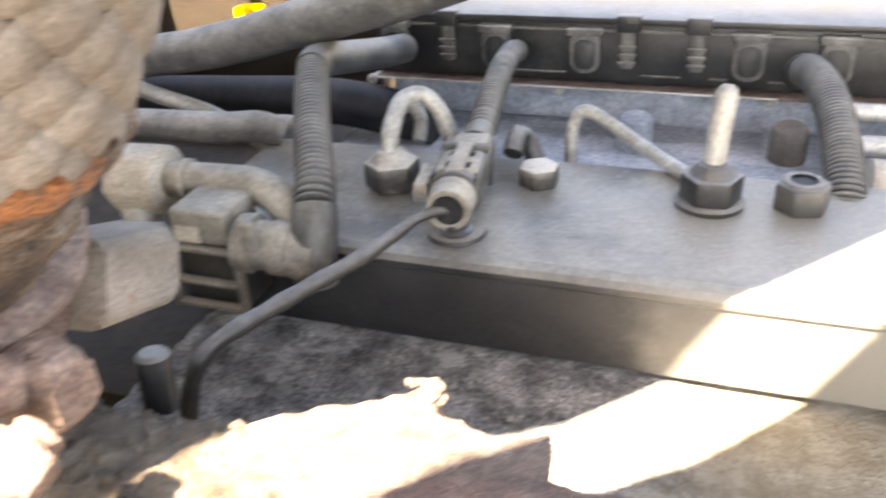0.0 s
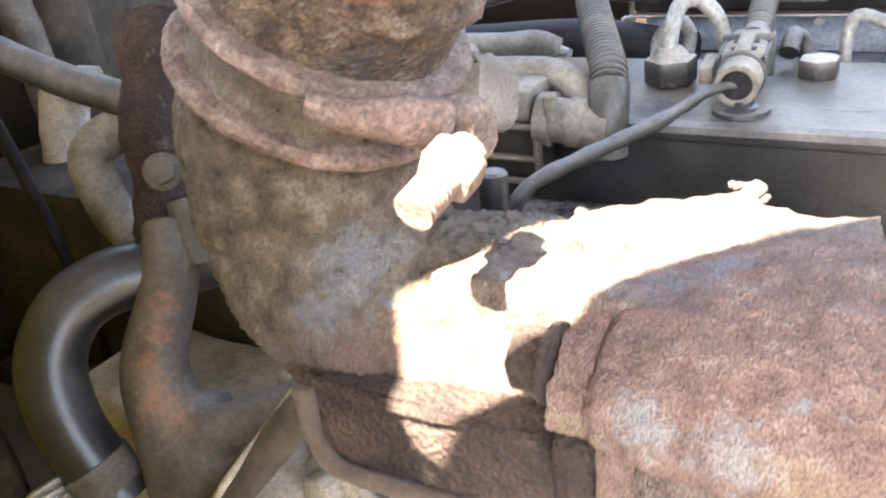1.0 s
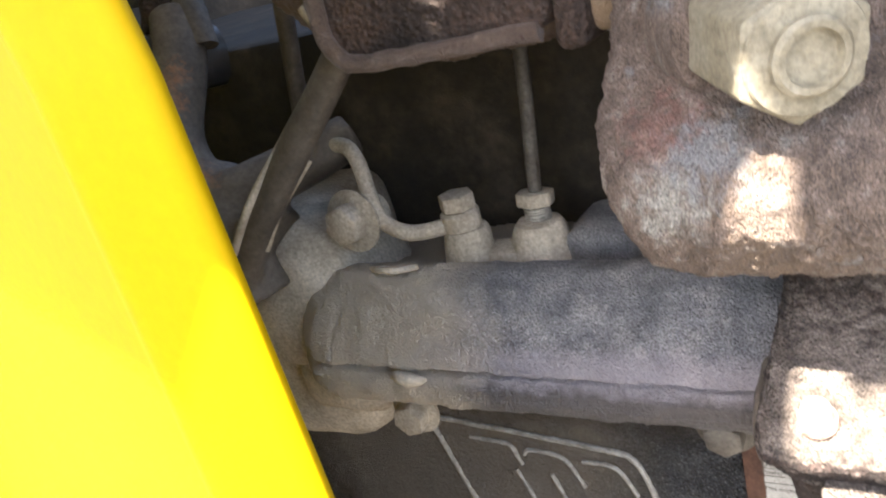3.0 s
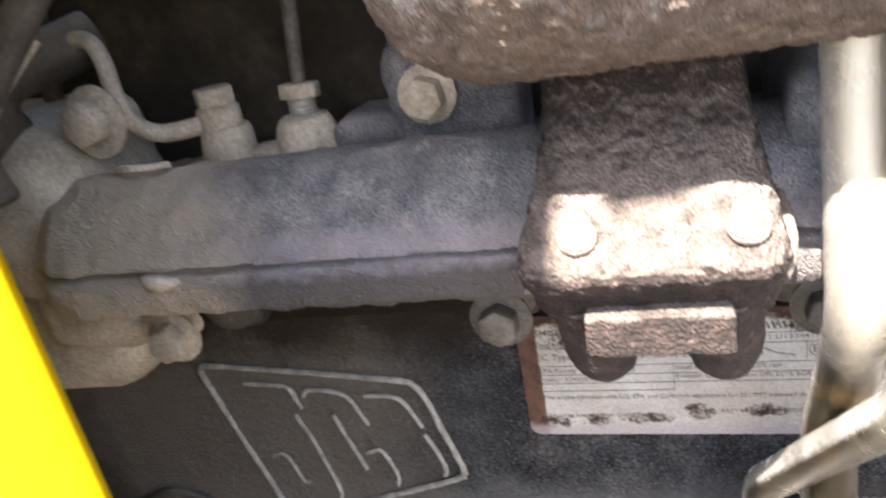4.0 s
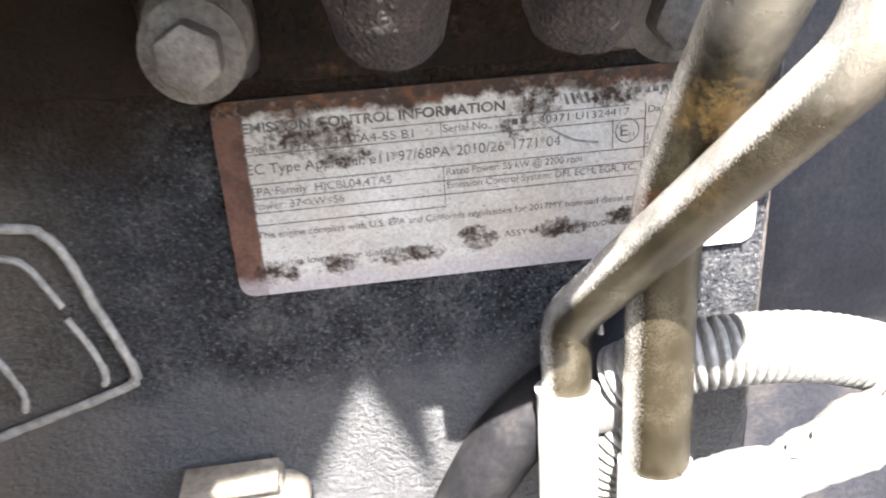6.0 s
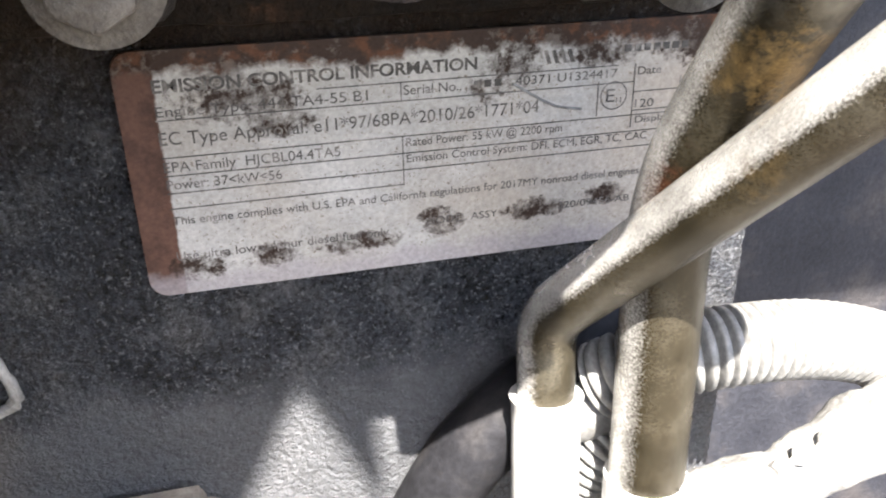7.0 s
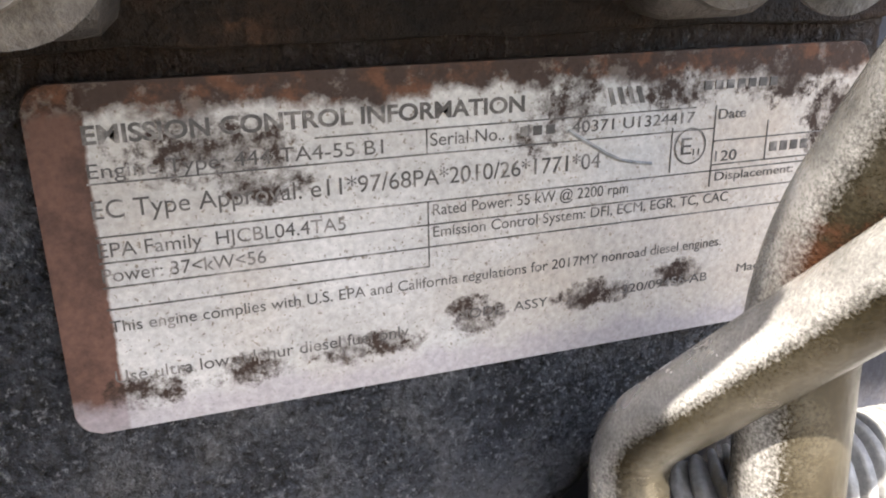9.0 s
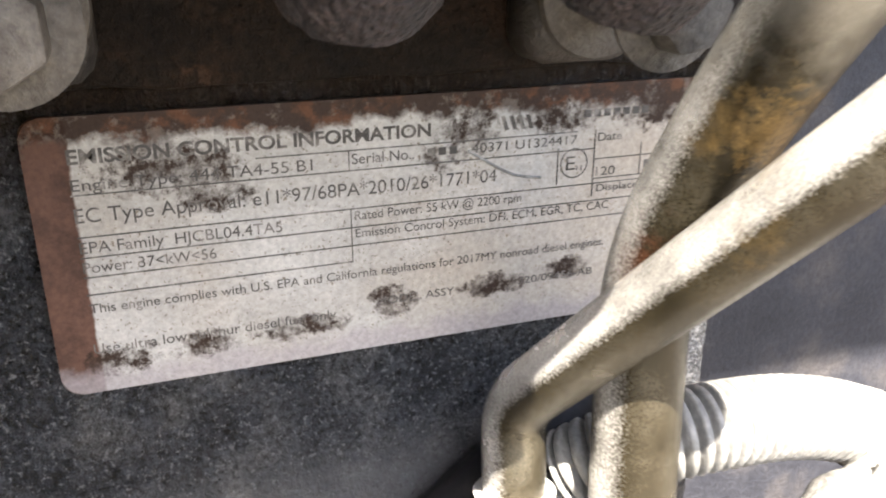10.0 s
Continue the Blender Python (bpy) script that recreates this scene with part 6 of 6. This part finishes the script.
    part("bush_body", lathe([(0, 0.0075), (0.0010, 0.0082), (0.0150, 0.0082), (0.0160, 0.0075)], (0.0880, -0.019, 0.9625), (1, 0, 0), 26), M_CREAM, k)
    conduit([(0.0880, -0.020, 0.915), (0.0935, -0.021, 0.935), (0.1010, -0.022, 0.9500), (0.1080, -0.022, 0.9580)], 0.0078, 0.0026, 0.0022, M_CREAM, "short grey corrugated cable sleeve below the bush", name="corrugated_sleeve")
    bh = hose_thing("black_hose", [(0.046, -0.004, 0.890), (0.0570, -0.007, 0.920), (0.0680, -0.010, 0.943), (0.0800, -0.011, 0.957), (0.0960, -0.009, 0.968), (0.112, 0.002, 0.978)], 0.0105, M_RUBBER, "black rubber hose low on the block", "hose")
    part("hose_clip", sweep([(0.0500, -0.0052, 0.902), (0.0530, -0.0060, 0.9100), (0.0557, -0.0067, 0.9170)], 0.0111, 28), M_CLAMP, bh, "rusty clip round the hose")
    s = thing("block_sensor", (-0.009, -0.006, 0.93), "grey sensor plug low on the engine block", "sensor")
    shell = part("sensor_shell", slab((-0.0240, -0.0130, 0.918), (0.0040, 0.000, 0.9445), 0.002), M_PLASTIC, s)
    part("sensor_cap", slab((-0.0250, -0.0150, 0.9435), (0.0030, -0.002, 0.9465), 0.0008), M_PLASTIC, s)
    part("sensor_slot", slab((-0.0205, -0.0142, 0.920), (0.0000, -0.0125, 0.9375), 0.0006), M_PLASTIC, s)
    for x in (-0.0175, -0.0125, -0.0075, -0.0030):
        part("sensor_pin", slab((x, -0.0150, 0.921), (x + 0.0018, -0.0140, 0.9365), 0.0003), M_RAIL, shell)
    part("sensor_side", lathe([(0, 0.0080), (0.010, 0.0080), (0.012, 0.0065)], (0.0030, -0.0010, 0.9330), (0, -1, 0), 22), M_PLASTIC, s)
    r = thing("rear_boss", (0.12, 0.0, 1.10), "dark casting beside the manifold foot", "engine casting")
    part("boss_body", rough_up(slab((0.094, -0.060, 1.096), (0.150, 0.02, 1.150), 0.008, 3, 5), 0.0015, 0.01), M_LEDGE, r)
    part("boss_seat", lathe([(0, 0.0120), (0.0020, 0.0118), (0.0026, 0.0100)], (0.128, -0.0595, 1.122), (0, -1, 0), 30), M_BOLTGREY, r, "round machined seat")


right_side()


# ---- yellow body panel ----
def body_panel():
    p = thing("engine_side_panel", (-0.2, -0.2, 0.7), "glossy yellow sheet-metal engine side panel with a folded edge", "body panel")
    rows = [(0.70, -0.002, -0.194, -0.072, -0.178), (1.00, -0.020, -0.188, -0.0635, -0.184), (1.146, -0.0290, -0.1850, -0.0605, -0.1862), (1.246, -0.0350, -0.1830, -0.0588, -0.1874), (1.28, -0.0430, -0.180, -0.068, -0.1845),
            (1.290, -0.0475, -0.1765, -0.071, -0.182), (1.298, -0.0465, -0.1765, -0.0710, -0.181), (1.304, -0.0430, -0.1762, -0.0710, -0.181), (1.310, -0.0365, -0.1760, -0.070, -0.180), (1.316, -0.0300, -0.1760, -0.068, -0.180),
            (1.322, -0.0250, -0.1760, -0.064, -0.180), (1.330, -0.0225, -0.1760, -0.062, -0.180), (1.336, -0.0220, -0.1760, -0.062, -0.180), (1.342, -0.0230, -0.1760, -0.063, -0.180), (1.355, -0.0260, -0.1760, -0.068, -0.180), (1.38, -0.050, -0.176, -0.09, -0.180)]
    dense = []
    for a, b in zip(rows, rows[1:]):
        for k in range(6):
            dense.append([p0 + (p1 - p0) * k / 6 for p0, p1 in zip(a, b)])
    dense.append(list(rows[-1]))
    def outline(z, xe, ye, xc, yc):
        # the folded lip, then the face from the edge over the crease
        lip = [(xe - 0.009, ye + 0.0050), (xe - 0.0030, ye + 0.0035), (xe - 0.0004, ye + 0.0018), (xe - 0.0004, ye - 0.0002), (xe - 0.0018, ye - 0.0016), (xe - 0.004, ye - 0.0022)]
        strip = [lip[-1], (xc + 0.004, yc - 0.0003), (xc + 0.0015, yc - 0.0005), (xc, yc - 0.0002)]
        # Runs on at the far left, out of view, to shade the bay wall.
        main = [strip[-1], (xc - 0.002, yc + 0.0008), (xc - 0.005, yc + 0.0022), (xc - 0.12, yc + 0.036), (xc - 0.300, yc + 0.084), (xc - 0.55, yc + 0.10)]
        return lip[:3], lip[2:] + strip[1:] + main[1:]

    for i, name in enumerate(("folded_lip", "main_sheet")):
        bm = bmesh.new()
        rings = [[bm.verts.new((x, y, row[0])) for x, y in outline(*row)[i]] for row in dense]
        for a, b in zip(rings, rings[1:]):
            for k in range(len(a) - 1):
                bm.faces.new((a[k], a[k + 1], b[k + 1], b[k]))
        ob = part(name, bm, M_YELLOW, p, angle=50)
        m = ob.modifiers.new("thickness", "SOLIDIFY")
        m.thickness, m.offset = 0.0012, -1
    return p


body_panel()


# ---- what closes the bay ----
def far_panel():
    # Unseen plate added to stop light bouncing up from the ground.
    tagged(part("bounce_plate", slab((-0.60, -0.10, 0.70), (0.80, 0.60, 0.712), 0.003), M_BAY), "unseen dark plate added under the engine to stop ground bounce", "guard plate", kind="structure")
    # Added to hide the bright ground below the front of the bay.
    tagged(part("ground_hiding_plate", slab((-0.60, -0.30, 0.70), (-0.12, -0.101, 0.712), 0.003), M_BAY), "dark plate added under the front of the bay to hide the ground", "guard plate", kind="structure")
    tagged(part("wall_far", slab((-0.20, 0.60, 0.40), (0.80, 0.63, 1.40), 0.004), M_PALE), "pale far side panel of the engine bay", "wall", kind="structure")
    # Dark backing added so the far left of the bay stays dim.
    tagged(part("wall_far_2", slab((-0.80, 0.58, 0.40), (-0.20, 0.61, 1.46), 0.004), M_BROWNWALL), "dark backing wall added on the far side of the bay", "wall", kind="structure")
    # Added to close the gap on the left with darkness.
    tagged(part("wall_front", slab((-0.52, -0.12, 0.40), (-0.49, 0.60, 1.46), 0.004), M_BAY), "dark backing wall added at the front of the bay", "wall", kind="structure")
    # Added to darken the gap under the hose; top fitted to the camera's view.
    tagged(part("dark_backing", prism([(-0.420, 0.72), (-0.130, 0.72), (-0.130, 1.2780), (-0.2238, 1.2570), (-0.420, 1.2120)], 0.015, frame_of((0, 0.330, 0), (0, -1, 0)), 0.002), M_BROWNWALL), "dark backing sheet added behind the crossing hoses", "wall", kind="structure")
    tagged(part("wall_rear", slab((0.75, -0.15, 0.40), (0.78, 0.60, 1.60), 0.004), M_DARKIRON), "dark bulkhead at the rear of the bay", "wall", kind="structure")


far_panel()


def far_rail():
    r = thing("yellow_frame_rail", (-0.34, 0.52, 1.20), "small yellow painted frame member behind the engine", "frame member")
    part("rail_body", slab((-0.3560, 0.512, 0.7122), (-0.3320, 0.532, 1.2285), 0.003), M_YELLOW, r)
    return r


far_rail()


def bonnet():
    """Unseen sheet added over the bay; opening and front edge shape the sun patches."""
    b = thing("sun_mask", (0.0, 0.30, 1.62), "unseen sheet added above the bay to cast the shade and sun patches", "bonnet")
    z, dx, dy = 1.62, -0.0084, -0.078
    # Hole and rim are traced back along the sun from where patches fall.
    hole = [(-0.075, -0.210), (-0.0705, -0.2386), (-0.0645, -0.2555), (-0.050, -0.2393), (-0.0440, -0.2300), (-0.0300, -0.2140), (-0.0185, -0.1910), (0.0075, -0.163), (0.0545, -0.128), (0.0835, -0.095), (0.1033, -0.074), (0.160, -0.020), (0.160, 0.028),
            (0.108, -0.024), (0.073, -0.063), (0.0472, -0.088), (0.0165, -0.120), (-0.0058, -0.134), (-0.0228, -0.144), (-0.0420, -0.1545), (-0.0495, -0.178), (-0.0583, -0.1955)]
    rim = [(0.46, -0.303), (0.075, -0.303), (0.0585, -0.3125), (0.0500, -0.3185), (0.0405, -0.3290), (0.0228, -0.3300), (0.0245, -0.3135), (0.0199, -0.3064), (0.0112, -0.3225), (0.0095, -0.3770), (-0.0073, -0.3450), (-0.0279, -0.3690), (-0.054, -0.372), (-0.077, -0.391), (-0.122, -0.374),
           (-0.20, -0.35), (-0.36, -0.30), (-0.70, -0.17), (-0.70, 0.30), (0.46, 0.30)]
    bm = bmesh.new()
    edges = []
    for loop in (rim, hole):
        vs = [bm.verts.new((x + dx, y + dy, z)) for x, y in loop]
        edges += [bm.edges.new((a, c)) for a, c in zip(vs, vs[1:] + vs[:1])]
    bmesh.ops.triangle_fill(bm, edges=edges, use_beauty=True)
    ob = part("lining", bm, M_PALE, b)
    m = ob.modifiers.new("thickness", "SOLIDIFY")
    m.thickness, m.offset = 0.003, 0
    # Skin and props are made up to go with it, out of view.
    part("skin", slab((-0.45, 0.19, 1.624), (0.20, 0.22, 1.640), 0.004), M_YELLOW, b)
    part("prop", lathe([(0, 0.006), (0.62, 0.006)], (0.20, 0.205, 1.62), (0.2, 1.0, -0.80), 14), M_STEEL, b)
    part("prop", lathe([(0, 0.006), (0.62, 0.006)], (-0.34, 0.205, 1.62), (-0.2, 1.0, -0.80), 14), M_STEEL, b)
    return b


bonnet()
